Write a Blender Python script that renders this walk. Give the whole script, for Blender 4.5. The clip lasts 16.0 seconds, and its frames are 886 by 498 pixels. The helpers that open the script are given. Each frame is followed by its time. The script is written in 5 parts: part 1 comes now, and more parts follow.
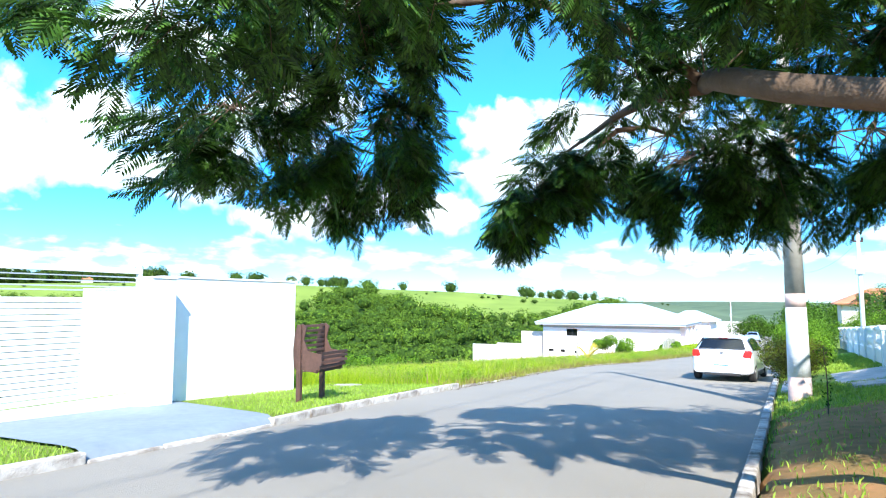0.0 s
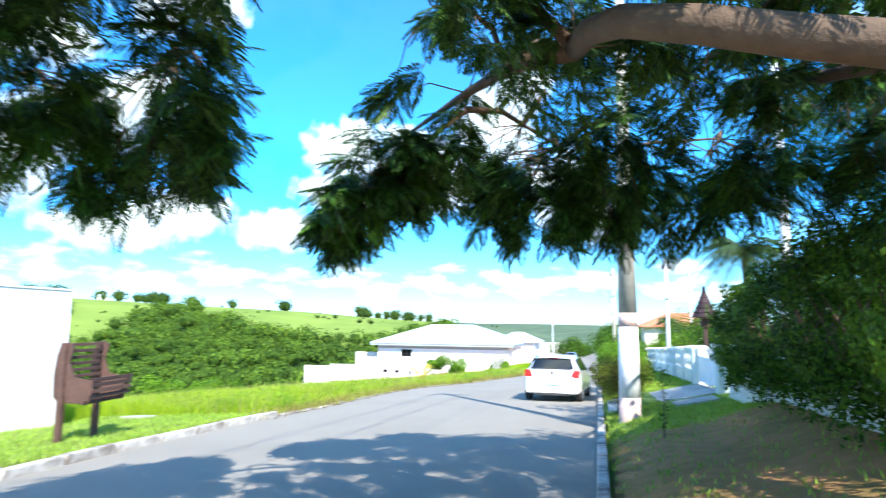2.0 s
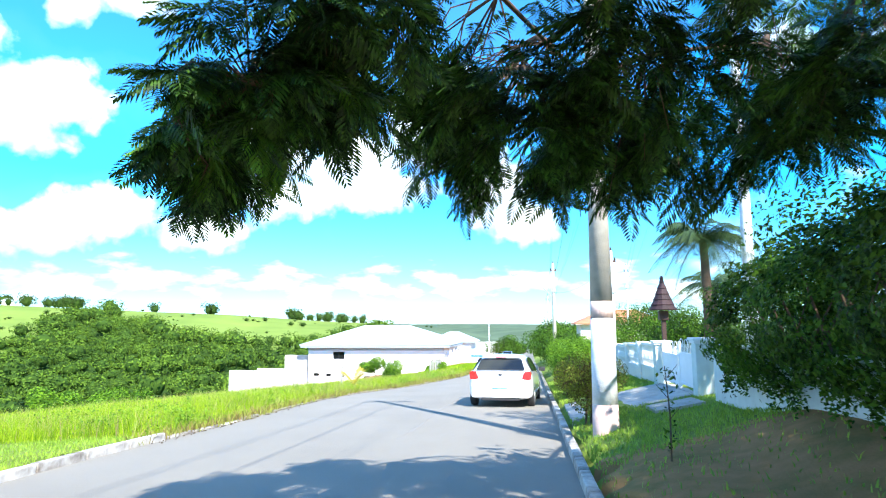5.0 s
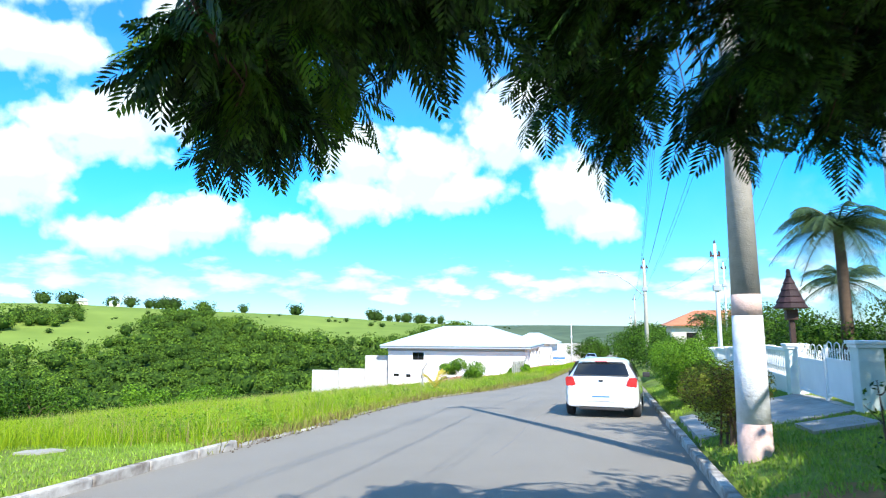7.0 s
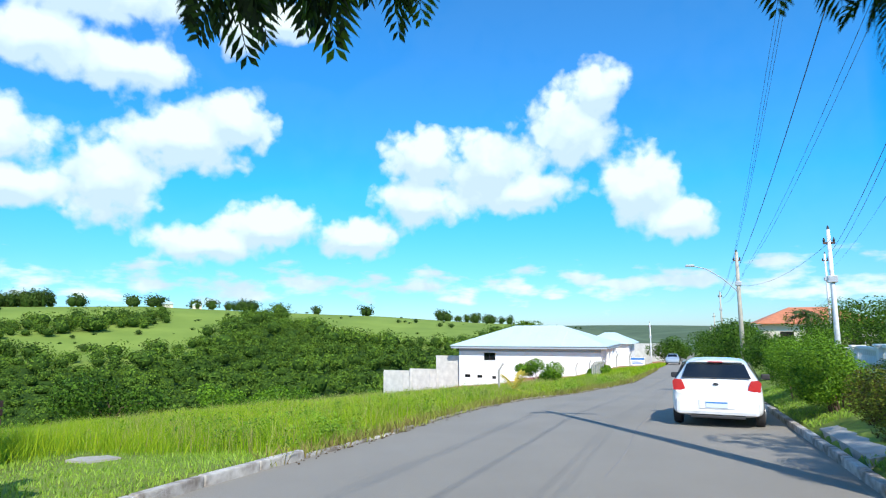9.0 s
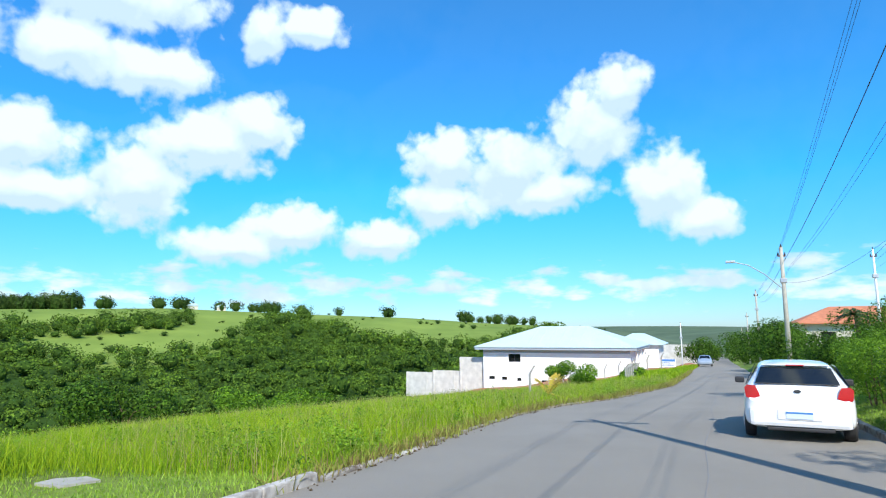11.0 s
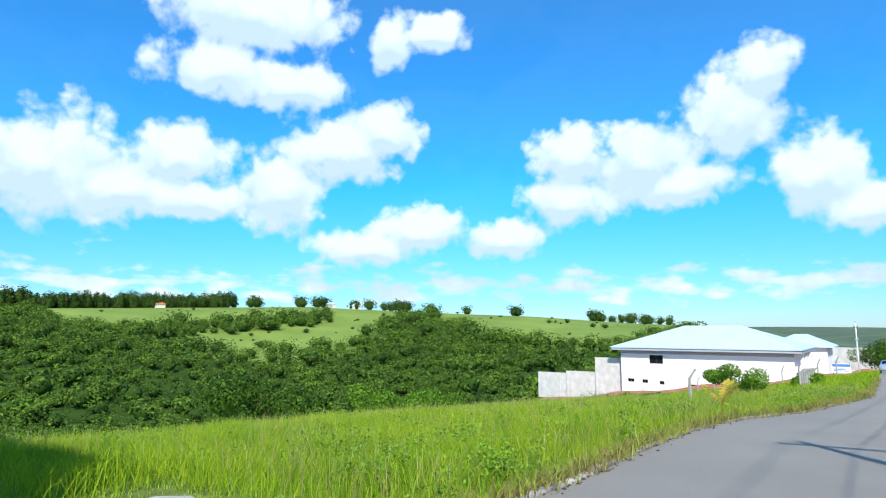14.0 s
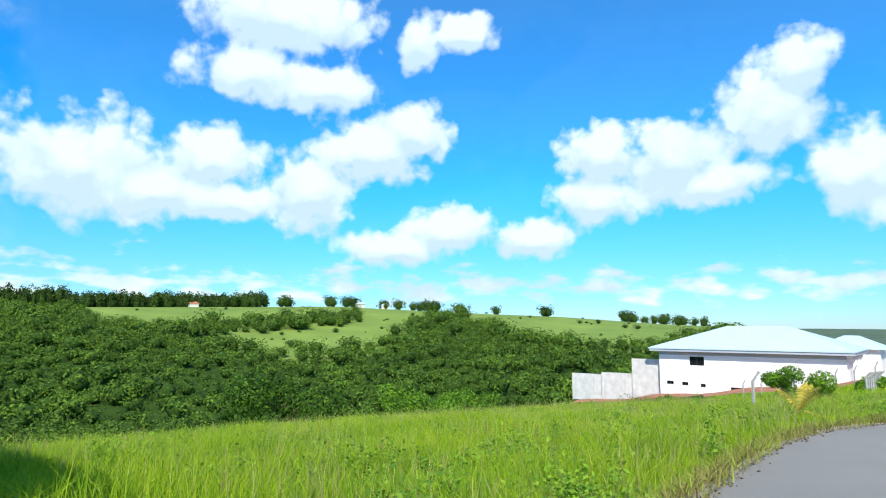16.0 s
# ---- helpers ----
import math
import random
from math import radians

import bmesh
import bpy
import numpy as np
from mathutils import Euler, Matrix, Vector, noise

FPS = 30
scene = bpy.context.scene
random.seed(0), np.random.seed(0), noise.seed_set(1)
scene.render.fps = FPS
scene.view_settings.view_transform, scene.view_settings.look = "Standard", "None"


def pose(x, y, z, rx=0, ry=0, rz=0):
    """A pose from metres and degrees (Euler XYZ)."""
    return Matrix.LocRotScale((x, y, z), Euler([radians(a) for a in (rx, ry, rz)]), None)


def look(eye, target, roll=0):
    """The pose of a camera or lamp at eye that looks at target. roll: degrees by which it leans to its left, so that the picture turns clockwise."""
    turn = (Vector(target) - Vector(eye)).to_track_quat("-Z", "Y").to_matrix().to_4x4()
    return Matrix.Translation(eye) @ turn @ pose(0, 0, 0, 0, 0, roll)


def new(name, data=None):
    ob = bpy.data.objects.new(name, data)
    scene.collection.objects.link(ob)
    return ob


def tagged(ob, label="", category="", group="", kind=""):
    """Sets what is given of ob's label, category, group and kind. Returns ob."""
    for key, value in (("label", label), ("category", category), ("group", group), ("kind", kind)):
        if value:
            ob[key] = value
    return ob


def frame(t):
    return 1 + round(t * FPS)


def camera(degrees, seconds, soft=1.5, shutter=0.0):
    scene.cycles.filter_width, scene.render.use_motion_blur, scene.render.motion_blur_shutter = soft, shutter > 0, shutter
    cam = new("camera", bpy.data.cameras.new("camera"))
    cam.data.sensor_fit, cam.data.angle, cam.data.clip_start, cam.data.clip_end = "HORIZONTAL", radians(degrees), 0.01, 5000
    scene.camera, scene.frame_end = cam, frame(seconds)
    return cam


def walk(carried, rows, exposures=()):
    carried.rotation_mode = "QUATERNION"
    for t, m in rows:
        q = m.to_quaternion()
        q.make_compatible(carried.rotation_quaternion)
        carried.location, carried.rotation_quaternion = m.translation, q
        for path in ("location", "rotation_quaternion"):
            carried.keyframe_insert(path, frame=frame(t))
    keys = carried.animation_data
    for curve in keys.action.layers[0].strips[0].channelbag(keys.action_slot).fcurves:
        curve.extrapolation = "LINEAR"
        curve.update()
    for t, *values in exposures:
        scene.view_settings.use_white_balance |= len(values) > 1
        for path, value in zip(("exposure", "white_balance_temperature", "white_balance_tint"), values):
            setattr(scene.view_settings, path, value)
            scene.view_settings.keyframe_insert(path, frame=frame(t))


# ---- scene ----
cam = camera(72.65, 16.0, soft=1.1, shutter=0.4)
# seconds, place in metres, then pitch, lean and heading in degrees
ROWS = [
    (0, 0, 0, 1.612, 5.13, -0.07, 0.13),
    (0.5, 0.033, 0.294, 1.602, 6.21, 0.17, 0.37),
    (1, 0.078, 0.632, 1.58, 6.61, 0.45, 0.35),
    (1.5, 0.165, 0.988, 1.543, 6.84, 0.7, -5.19),
    (2, 0.298, 1.382, 1.533, 7.12, 0.58, -15.16),
    (2.5, 0.371, 1.756, 1.517, 7.25, 0.15, -21.84),
    (3, 0.465, 2.115, 1.487, 7.16, 0.22, -22.51),
    (5.5, 1.055, 4.069, 1.423, 7.28, -0.39, -20.95),
    (6, 1.132, 4.44, 1.42, 7.34, -0.19, -19.75),
    (6.5, 1.169, 4.793, 1.412, 7.29, -0.35, -16.9),
    (7, 1.168, 5.136, 1.39, 7.35, -0.13, -14.13),
    (7.5, 1.145, 5.51, 1.362, 7.42, 0.12, -13.29),
    (8, 1.13, 5.904, 1.325, 7.39, -0.2, -9.6),
    (8.5, 1.164, 6.272, 1.289, 7.34, -0.11, -8.84),
    (9, 1.18, 6.657, 1.291, 7.43, -0.36, -7.7),
    (11.5, 1.139, 8.56, 1.225, 7.56, -0.44, -4.09),
    (12, 1.106, 8.864, 1.214, 7.48, -0.18, 1.23),
    (12.5, 1.035, 9.164, 1.209, 7.47, 0.05, 2.69),
    (13, 0.951, 9.525, 1.211, 7.57, -0.22, 4.03),
    (13.5, 0.874, 9.89, 1.191, 7.55, -0.13, 5.58),
    (14, 0.802, 10.258, 1.162, 7.51, -0.03, 6.37),
    (14.5, 0.731, 10.648, 1.149, 7.56, -0.46, 7.25),
    (15, 0.613, 11.039, 1.087, 7.51, -0.06, 8.07),
    (15.5, 0.499, 11.467, 1.061, 7.54, 0.06, 8.63),
    (16, 0.332, 11.906, 1.042, 7.53, 0.24, 9.11),
]
EXPOSURES = [(0.0, 1.25), (3.2, 1.3), (5.3, 1.35), (6.5, 0.95), (8.0, 0.5), (9.0, 0.3), (16.0, 0.3)]
walk(cam, [(t, pose(x, y, z, 90 + pitch, 0, yaw) @ pose(0, 0, 0, 0, 0, roll)) for t, x, y, z, pitch, roll, yaw in ROWS], EXPOSURES)

# ---- light ----
SUN_FROM = (0.05, -0.73, 0.68)        # unit-ish way towards the sun
sun_dir = Vector(SUN_FROM).normalized()
elev = math.asin(sun_dir.z)
sun = new("sun", bpy.data.lights.new("sun", "SUN"))
sun.data.energy, sun.data.angle, sun.data.color = 4.9, radians(0.55), (1.0, 0.955, 0.88)
sun.matrix_world = look((0, 0, 60), Vector((0, 0, 60)) - sun_dir)

world = bpy.data.worlds.new("sky")
scene.world = world
world.use_nodes = True
wn, wl = world.node_tree.nodes, world.node_tree.links
wn.clear()


def wmath(op, a, b=None, c=None, clamp=False):
    nd = wn.new("ShaderNodeMath")
    nd.operation, nd.use_clamp = op, clamp
    for k, v in enumerate((a, b, c)):
        if v is None:
            continue
        if isinstance(v, (int, float)):
            nd.inputs[k].default_value = v
        else:
            wl.new(v, nd.inputs[k])
    return nd.outputs[0]


sky = wn.new("ShaderNodeTexSky")
sky.sky_type, sky.sun_disc = "NISHITA", False
sky.sun_elevation, sky.sun_rotation = elev, math.atan2(sun_dir.x, sun_dir.y)
sky.altitude, sky.air_density, sky.dust_density, sky.ozone_density = 600, 1.0, 0.25, 2.0
coord = wn.new("ShaderNodeTexCoord")
split = wn.new("ShaderNodeSeparateXYZ")
wl.new(coord.outputs["Generated"], split.inputs[0])
azim = wmath("MULTIPLY", wmath("ARCTAN2", split.outputs[0], split.outputs[1]), 180 / math.pi)
elv = wmath("MULTIPLY", wmath("ARCSINE", split.outputs[2]), 180 / math.pi)
flat = wn.new("ShaderNodeCombineXYZ")
wl.new(azim, flat.inputs[0])
wl.new(elv, flat.inputs[1])


def wnoise(scale, detail, rough, off=0.0):
    nd = wn.new("ShaderNodeTexNoise")
    nd.inputs["Scale"].default_value, nd.inputs["Detail"].default_value, nd.inputs["Roughness"].default_value = scale, detail, rough
    mv = wn.new("ShaderNodeVectorMath")
    mv.operation = "ADD"
    mv.inputs[1].default_value = (off, off * 1.7, 0)
    wl.new(flat.outputs[0], mv.inputs[0])
    wl.new(mv.outputs[0], nd.inputs["Vector"])
    return nd.outputs[0]


# cumulus heaps: heading and height in degrees, half width, half height
HEAPS = [(-40.5, 13.2, 7.5, 4.9), (-35.3, 11.7, 7.0, 2.9), (-30.4, 15.1, 4.7, 3.1), (-28.9, 11.4, 4.7, 2.2), (-21.8, 12.4, 4.0, 4.1), (-16.2, 16.4, 6.4, 3.1),
         (-11.9, 18.4, 3.8, 3.0), (-24.9, 27.6, 9.5, 3.2), (-28.1, 22.7, 6.0, 2.8), (-21.1, 21.9, 6.2, 2.2), (-11.5, 26.6, 2.4, 2.8), (-7.3, 27.2, 3.7, 1.8),
         (-13.9, 7.5, 5.4, 1.9), (-8.6, 9.2, 4.6, 2.5), (-0.4, 8.4, 4.4, 2.1), (5.5, 11.7, 4.8, 2.6), (6.2, 15.9, 4.3, 3.0), (12.4, 15.0, 4.6, 4.1),
         (15.3, 12.7, 5.6, 2.4), (20.0, 18.1, 4.7, 4.2), (22.9, 21.4, 3.1, 2.9), (26.2, 12.6, 4.0, 3.4), (29.2, 9.4, 3.4, 2.5)]


def heaps(lift):
    """How deep in cloud the sky is, at a height raised by so many degrees."""
    near = None
    for az, el, ra, re in HEAPS:
        sub = wn.new("ShaderNodeVectorMath")
        sub.operation = "SUBTRACT"
        sub.inputs[1].default_value = (az, el - lift, 0)
        wl.new(flat.outputs[0], sub.inputs[0])
        mul = wn.new("ShaderNodeVectorMath")
        mul.operation = "MULTIPLY"
        mul.inputs[1].default_value = (0.9 / ra, 0.9 / re, 0)
        wl.new(sub.outputs[0], mul.inputs[0])
        ln = wn.new("ShaderNodeVectorMath")
        ln.operation = "LENGTH"
        wl.new(mul.outputs[0], ln.inputs[0])
        near = ln.outputs["Value"] if near is None else wmath("SMOOTH_MIN", near, ln.outputs["Value"], 0.35)
    return wmath("SUBTRACT", 0.98, near)


billow = wnoise(0.34, 6.0, 0.50)
fine = wnoise(1.1, 4.0, 0.5, 31.0)
lump = heaps(0.0)
puff = wn.new("ShaderNodeTexVoronoi")      # round cauliflower heads
puff.feature, puff.normalize = "SMOOTH_F1", False
puff.inputs["Scale"].default_value, puff.inputs["Detail"].default_value, puff.inputs["Roughness"].default_value = 0.42, 2.0, 0.45
puff.inputs["Smoothness"].default_value = 0.25
warp = wn.new("ShaderNodeVectorMath")
warp.operation = "MULTIPLY_ADD"
warp.inputs[1].default_value = (1.6, 1.6, 0)
wl.new(wnoise(0.5, 3.0, 0.5, 17.0), warp.inputs[0])
wl.new(flat.outputs[0], warp.inputs[2])
wl.new(warp.outputs[0], puff.inputs["Vector"])
heads = wmath("SUBTRACT", 0.42, puff.outputs["Distance"])
dens = wmath("ADD", wmath("ADD", lump, 0.17), wmath("MULTIPLY", wmath("SUBTRACT", billow, 0.5), 0.9))
dens = wmath("ADD", dens, wmath("MULTIPLY", heads, 0.42))
dens = wmath("ADD", dens, wmath("MULTIPLY", wmath("SUBTRACT", fine, 0.5), 0.30))
rise = wmath("SUBTRACT", lump, heaps(1.2))     # above nought in a heap's upper half
# the low bank of small clouds over the horizon, and the rest of the sky
bank = wmath("SUBTRACT", 1.0, wmath("ABSOLUTE", wmath("MULTIPLY", wmath("SUBTRACT", elv, 3.9), 0.42)))
bank_n = wn.new("ShaderNodeTexNoise")
bank_n.inputs["Scale"].default_value, bank_n.inputs["Detail"].default_value = 0.23, 6.0
sq = wn.new("ShaderNodeVectorMath")
sq.operation = "MULTIPLY"
sq.inputs[1].default_value = (1, 2.6, 1)
wl.new(flat.outputs[0], sq.inputs[0])
wl.new(sq.outputs[0], bank_n.inputs["Vector"])
bank = wmath("ADD", wmath("MULTIPLY", bank, 0.5), wmath("MULTIPLY", wmath("SUBTRACT", bank_n.outputs[0], 0.60), 2.3))
away = wmath("MULTIPLY", wmath("SUBTRACT", wmath("ABSOLUTE", azim), 44), 0.06, clamp=True)
wide = wmath("MULTIPLY", wmath("SUBTRACT", wnoise(0.075, 6.0, 0.6, 9.0), 0.53), wmath("MULTIPLY", away, 6.0))
full = wmath("MAXIMUM", wmath("MAXIMUM", dens, bank), wide)
cover = wn.new("ShaderNodeMapRange")
cover.interpolation_type = "SMOOTHSTEP"
cover.inputs[1].default_value, cover.inputs[2].default_value = -0.06, 0.40
wl.new(full, cover.inputs[0])
# body of a cloud: white with bluish grey hollows low in it
body = wn.new("ShaderNodeMapRange")
body.inputs[1].default_value, body.inputs[2].default_value = 0.22, 0.66
wl.new(wmath("ADD", wmath("ADD", wmath("ADD", wmath("MULTIPLY_ADD", wnoise(0.22, 4.0, 0.5, -0.9), 0.6, 0.24), wmath("MULTIPLY", wmath("SUBTRACT", 7.0, elv), 0.12, clamp=True)), wmath("MULTIPLY", rise, 1.15)), wmath("ADD", wmath("MULTIPLY", wmath("SUBTRACT", wnoise(0.6, 3.0, 0.5, 4.0), 0.5), 0.3), wmath("MULTIPLY", heads, 0.35))), body.inputs[0])
tone = wn.new("ShaderNodeMix")
tone.data_type = "RGBA"
tone.inputs[6].default_value, tone.inputs[7].default_value = (0.64, 0.85, 1.06, 1), (0.92, 1.10, 1.14, 1)
wl.new(body.outputs[0], tone.inputs[0])
bright = wn.new("ShaderNodeMix")
bright.data_type, bright.blend_type = "RGBA", "MULTIPLY"
bright.inputs[0].default_value = 1.0
SKY, CLOUD = 0.115, 7.3
bright.inputs[7].default_value = (CLOUD, CLOUD, CLOUD, 1)
wl.new(tone.outputs[2], bright.inputs[6])
# clear-air blue of the high sky
deep = wn.new("ShaderNodeMix")
deep.data_type, deep.blend_type = "RGBA", "MULTIPLY"
deep.inputs[0].default_value = 1.0
haze = wn.new("ShaderNodeMix")
haze.data_type = "RGBA"
haze.inputs[6].default_value, haze.inputs[7].default_value = (0.48, 0.72, 1.04, 1), (0.10, 1.12, 1.84, 1)
wl.new(wmath("MULTIPLY", elv, 1 / 13.0, clamp=True), haze.inputs[0])
wl.new(haze.outputs[2], deep.inputs[7])
wl.new(sky.outputs[0], deep.inputs[6])
mixsky = wn.new("ShaderNodeMix")
mixsky.data_type = "RGBA"
wl.new(cover.outputs[0], mixsky.inputs[0])
wl.new(deep.outputs[2], mixsky.inputs[6])
wl.new(bright.outputs[2], mixsky.inputs[7])
back = wn.new("ShaderNodeBackground")
back.inputs[1].default_value = SKY
wl.new(mixsky.outputs[2], back.inputs[0])
out = wn.new("ShaderNodeOutputWorld")
wl.new(back.outputs[0], out.inputs[0])


# ---- materials ----
def mat(name, color, rough=0.8, vary=0.25, scale=4.0, bump=0.0, bump_scale=30.0, metal=0.0, second=None, coarse=0.35, spec=0.5, per="", leaf=0.0, coat=0.0, each=0.9):
    m = bpy.data.materials.new(name)
    m.use_nodes = True
    nt = m.node_tree
    nd, lk = nt.nodes, nt.links
    b = nd["Principled BSDF"]
    b.inputs["Roughness"].default_value, b.inputs["Metallic"].default_value = rough, metal
    b.inputs["Specular IOR Level"].default_value = spec
    b.inputs["Coat Weight"].default_value = coat
    geo = nd.new("ShaderNodeTexCoord")
    n1, n2 = nd.new("ShaderNodeTexNoise"), nd.new("ShaderNodeTexNoise")
    n1.inputs["Scale"].default_value, n1.inputs["Detail"].default_value = scale, 6
    n2.inputs["Scale"].default_value, n2.inputs["Detail"].default_value = coarse, 4
    lk.new(geo.outputs["Object"], n1.inputs["Vector"])
    lk.new(geo.outputs["Object"], n2.inputs["Vector"])
    add = nd.new("ShaderNodeMath")
    add.operation = "ADD"
    lk.new(n1.outputs[0], add.inputs[0])
    lk.new(n2.outputs[0], add.inputs[1])
    src = add.outputs[0]
    if per:
        rnd = nd.new("ShaderNodeObjectInfo") if per == "object" else nd.new("ShaderNodeNewGeometry")
        half = nd.new("ShaderNodeMath")
        half.operation = "MULTIPLY_ADD"
        half.inputs[1].default_value, half.inputs[2].default_value = each, -each / 2
        lk.new(rnd.outputs["Random" if per == "object" else "Random Per Island"], half.inputs[0])
        a2 = nd.new("ShaderNodeMath")
        a2.operation = "ADD"
        lk.new(src, a2.inputs[0])
        lk.new(half.outputs[0], a2.inputs[1])
        src = a2.outputs[0]
    ramp = nd.new("ShaderNodeMapRange")
    ramp.inputs[1].default_value, ramp.inputs[2].default_value = 0.6, 1.4
    lk.new(src, ramp.inputs[0])
    mix = nd.new("ShaderNodeMix")
    mix.data_type = "RGBA"
    c = Vector(color)
    d = Vector(second) if second else c * (1 - vary)
    mix.inputs[6].default_value, mix.inputs[7].default_value = (*d, 1), (*[min(1, v) for v in (c if second else c * (1 + vary * 0.5))], 1)
    lk.new(ramp.outputs[0], mix.inputs[0])
    lk.new(mix.outputs[2], b.inputs["Base Color"])
    if bump:
        n3, bp = nd.new("ShaderNodeTexNoise"), nd.new("ShaderNodeBump")
        n3.inputs["Scale"].default_value, n3.inputs["Detail"].default_value = bump_scale, 5
        bp.inputs["Strength"].default_value, bp.inputs["Distance"].default_value = bump, 0.02
        lk.new(geo.outputs["Object"], n3.inputs["Vector"])
        lk.new(n3.outputs[0], bp.inputs["Height"])
        lk.new(bp.outputs[0], b.inputs["Normal"])
    if leaf:
        tr, ms = nd.new("ShaderNodeBsdfTranslucent"), nd.new("ShaderNodeMixShader")
        ms.inputs[0].default_value = leaf
        lk.new(mix.outputs[2], tr.inputs[0])
        lk.new(b.outputs[0], ms.inputs[1])
        lk.new(tr.outputs[0], ms.inputs[2])
        lk.new(ms.outputs[0], nd["Material Output"].inputs[0])
    return m


M_ASPHALT = mat("asphalt", (0.268, 0.247, 0.21), 0.85, 0.16, 60, 0.5, 220, coarse=0.5)
M_PATCH = mat("old_asphalt", (0.22, 0.217, 0.215), 0.85, 0.2, 50, 0.4, 200, coarse=0.8)
M_CONCRETE = mat("concrete", (0.42, 0.40, 0.36), 0.9, 0.35, 5, 0.35, 60, coarse=1.2)
M_GREYWALL = mat("raw_render", (0.64, 0.62, 0.56), 0.9, 0.3, 1.5, 0.3, 25, coarse=0.3)
M_KERB = mat("painted_kerb", (0.62, 0.60, 0.56), 0.85, 0.8, 9, 0.7, 45, second=(0.13, 0.10, 0.075), coarse=2.6, per="object", each=0.28)
M_KERB_OLD = mat("dirty_kerb", (0.30, 0.27, 0.20), 0.9, 0.6, 11, 0.8, 45, coarse=2.6)
M_DRIVE = mat("driveway_cement", (0.20, 0.25, 0.29), 0.8, 0.2, 7, 0.25, 60, coarse=0.8)
M_WHITE = mat("white_paint", (0.84, 0.84, 0.82), 0.7, 0.10, 2.5, 0.15, 40, coarse=0.5)
M_HOUSE = mat("house_white", (0.92, 0.91, 0.87), 0.75, 0.07, 1.0, coarse=0.25)
M_ROOF = mat("pale_metal_roof", (0.52, 0.66, 0.70), 0.5, 0.10, 3, coarse=0.4)
M_EAVE = mat("grey_eave", (0.42, 0.47, 0.52), 0.6, 0.1, 3)
M_GATE = mat("gate_enamel", (0.80, 0.81, 0.80), 0.45, 0.08, 6, coarse=1)
M_DARK = mat("dark_gap", (0.05, 0.055, 0.06), 0.7, 0.2, 8)
M_WOOD = mat("weathered_wood", (0.093, 0.046, 0.034), 0.75, 0.5, 14, 0.5, 60, coarse=3, per="object")
M_SHINGLE = mat("dark_red_shingle", (0.036, 0.013, 0.016), 0.7, 0.45, 14, 0.4, 50, coarse=4, per="object")
M_POLE = mat("pole_concrete", (0.46, 0.43, 0.36), 0.9, 0.25, 8, 0.4, 50, coarse=1.5)
M_LIME = mat("limewash", (0.80, 0.82, 0.84), 0.9, 0.3, 9, 0.4, 40, coarse=2)
M_PINK = mat("pink_limewash", (0.68, 0.50, 0.44), 0.9, 0.3, 9, 0.4, 40, coarse=3)
M_SOIL = mat("red_soil", (0.42, 0.17, 0.085), 0.95, 0.4, 3, 0.6, 15, coarse=0.6)
M_DIRT = mat("shaded_earth", (0.42, 0.21, 0.10), 0.95, 0.4, 5, 0.6, 40, second=(0.15, 0.13, 0.04), coarse=1.2, spec=0.12)
M_CLOD = mat("dark_clod", (0.11, 0.08, 0.05), 0.95, 0.4, 20, 0.4, 60, coarse=2, spec=0.1)
M_SKYTREE = mat("dark_tree_leaf", (0.075, 0.13, 0.02), 0.7, 0.3, 0.16, second=(0.012, 0.032, 0.008), coarse=0.05, per="island", leaf=0.1, each=0.35, spec=0.12)
M_LAND = mat("pasture", (0.23, 0.31, 0.06), 0.95, 0.3, 0.05, second=(0.12, 0.19, 0.035), coarse=0.02, spec=0.12)
# forest floor colour, also the dark cores painted as shade inside crowns
M_FLOOR_CORE = mat("forest_floor_and_crown_shade", (0.035, 0.075, 0.010), 0.95, 0.3, 0.3, coarse=0.05, spec=0.12)
# far woods, their lighter green stands in for haze over the distance
M_FARHILL = mat("hazed_far_hills", (0.13, 0.18, 0.10), 0.95, 0.3, 0.02, second=(0.05, 0.08, 0.045), coarse=0.006, spec=0.12)
M_FIELD = mat("grassy_earth", (0.22, 0.31, 0.035), 0.95, 0.3, 3.0, second=(0.13, 0.19, 0.03), coarse=0.4, spec=0.12)
M_LAWN = mat("lawn_earth", (0.20, 0.30, 0.045), 0.95, 0.3, 8.0, second=(0.12, 0.14, 0.04), coarse=0.8, bump=0.6, bump_scale=50, spec=0.12)
M_SEED = mat("seed_stalk", (0.46, 0.50, 0.13), 0.7, 0.3, 2, second=(0.30, 0.25, 0.11), per="island", leaf=0.3, spec=0.1)
M_BLADE = mat("grass_blade", (0.38, 0.50, 0.022), 0.6, 0.3, 1.1, second=(0.15, 0.30, 0.014), coarse=0.30, per="island", leaf=0.35, spec=0.12)
M_WEED = mat("weed_leaf", (0.24, 0.40, 0.03), 0.6, 0.3, 1.2, second=(0.07, 0.17, 0.015), coarse=0.5, per="island", leaf=0.25, spec=0.15)
M_SHORT = mat("short_grass", (0.33, 0.49, 0.05), 0.6, 0.3, 2.0, second=(0.18, 0.31, 0.03), coarse=0.5, per="island", leaf=0.3)
M_EDGE = mat("edge_grass_blade", (0.30, 0.36, 0.04), 0.7, 0.3, 2.0, second=(0.20, 0.14, 0.05), coarse=0.7, per="island", leaf=0.2)
M_FROND = mat("feathery_leaf", (0.06, 0.15, 0.018), 0.5, 0.3, 2.0, second=(0.011, 0.034, 0.007), coarse=0.9, per="island", leaf=0.17, spec=0.25)
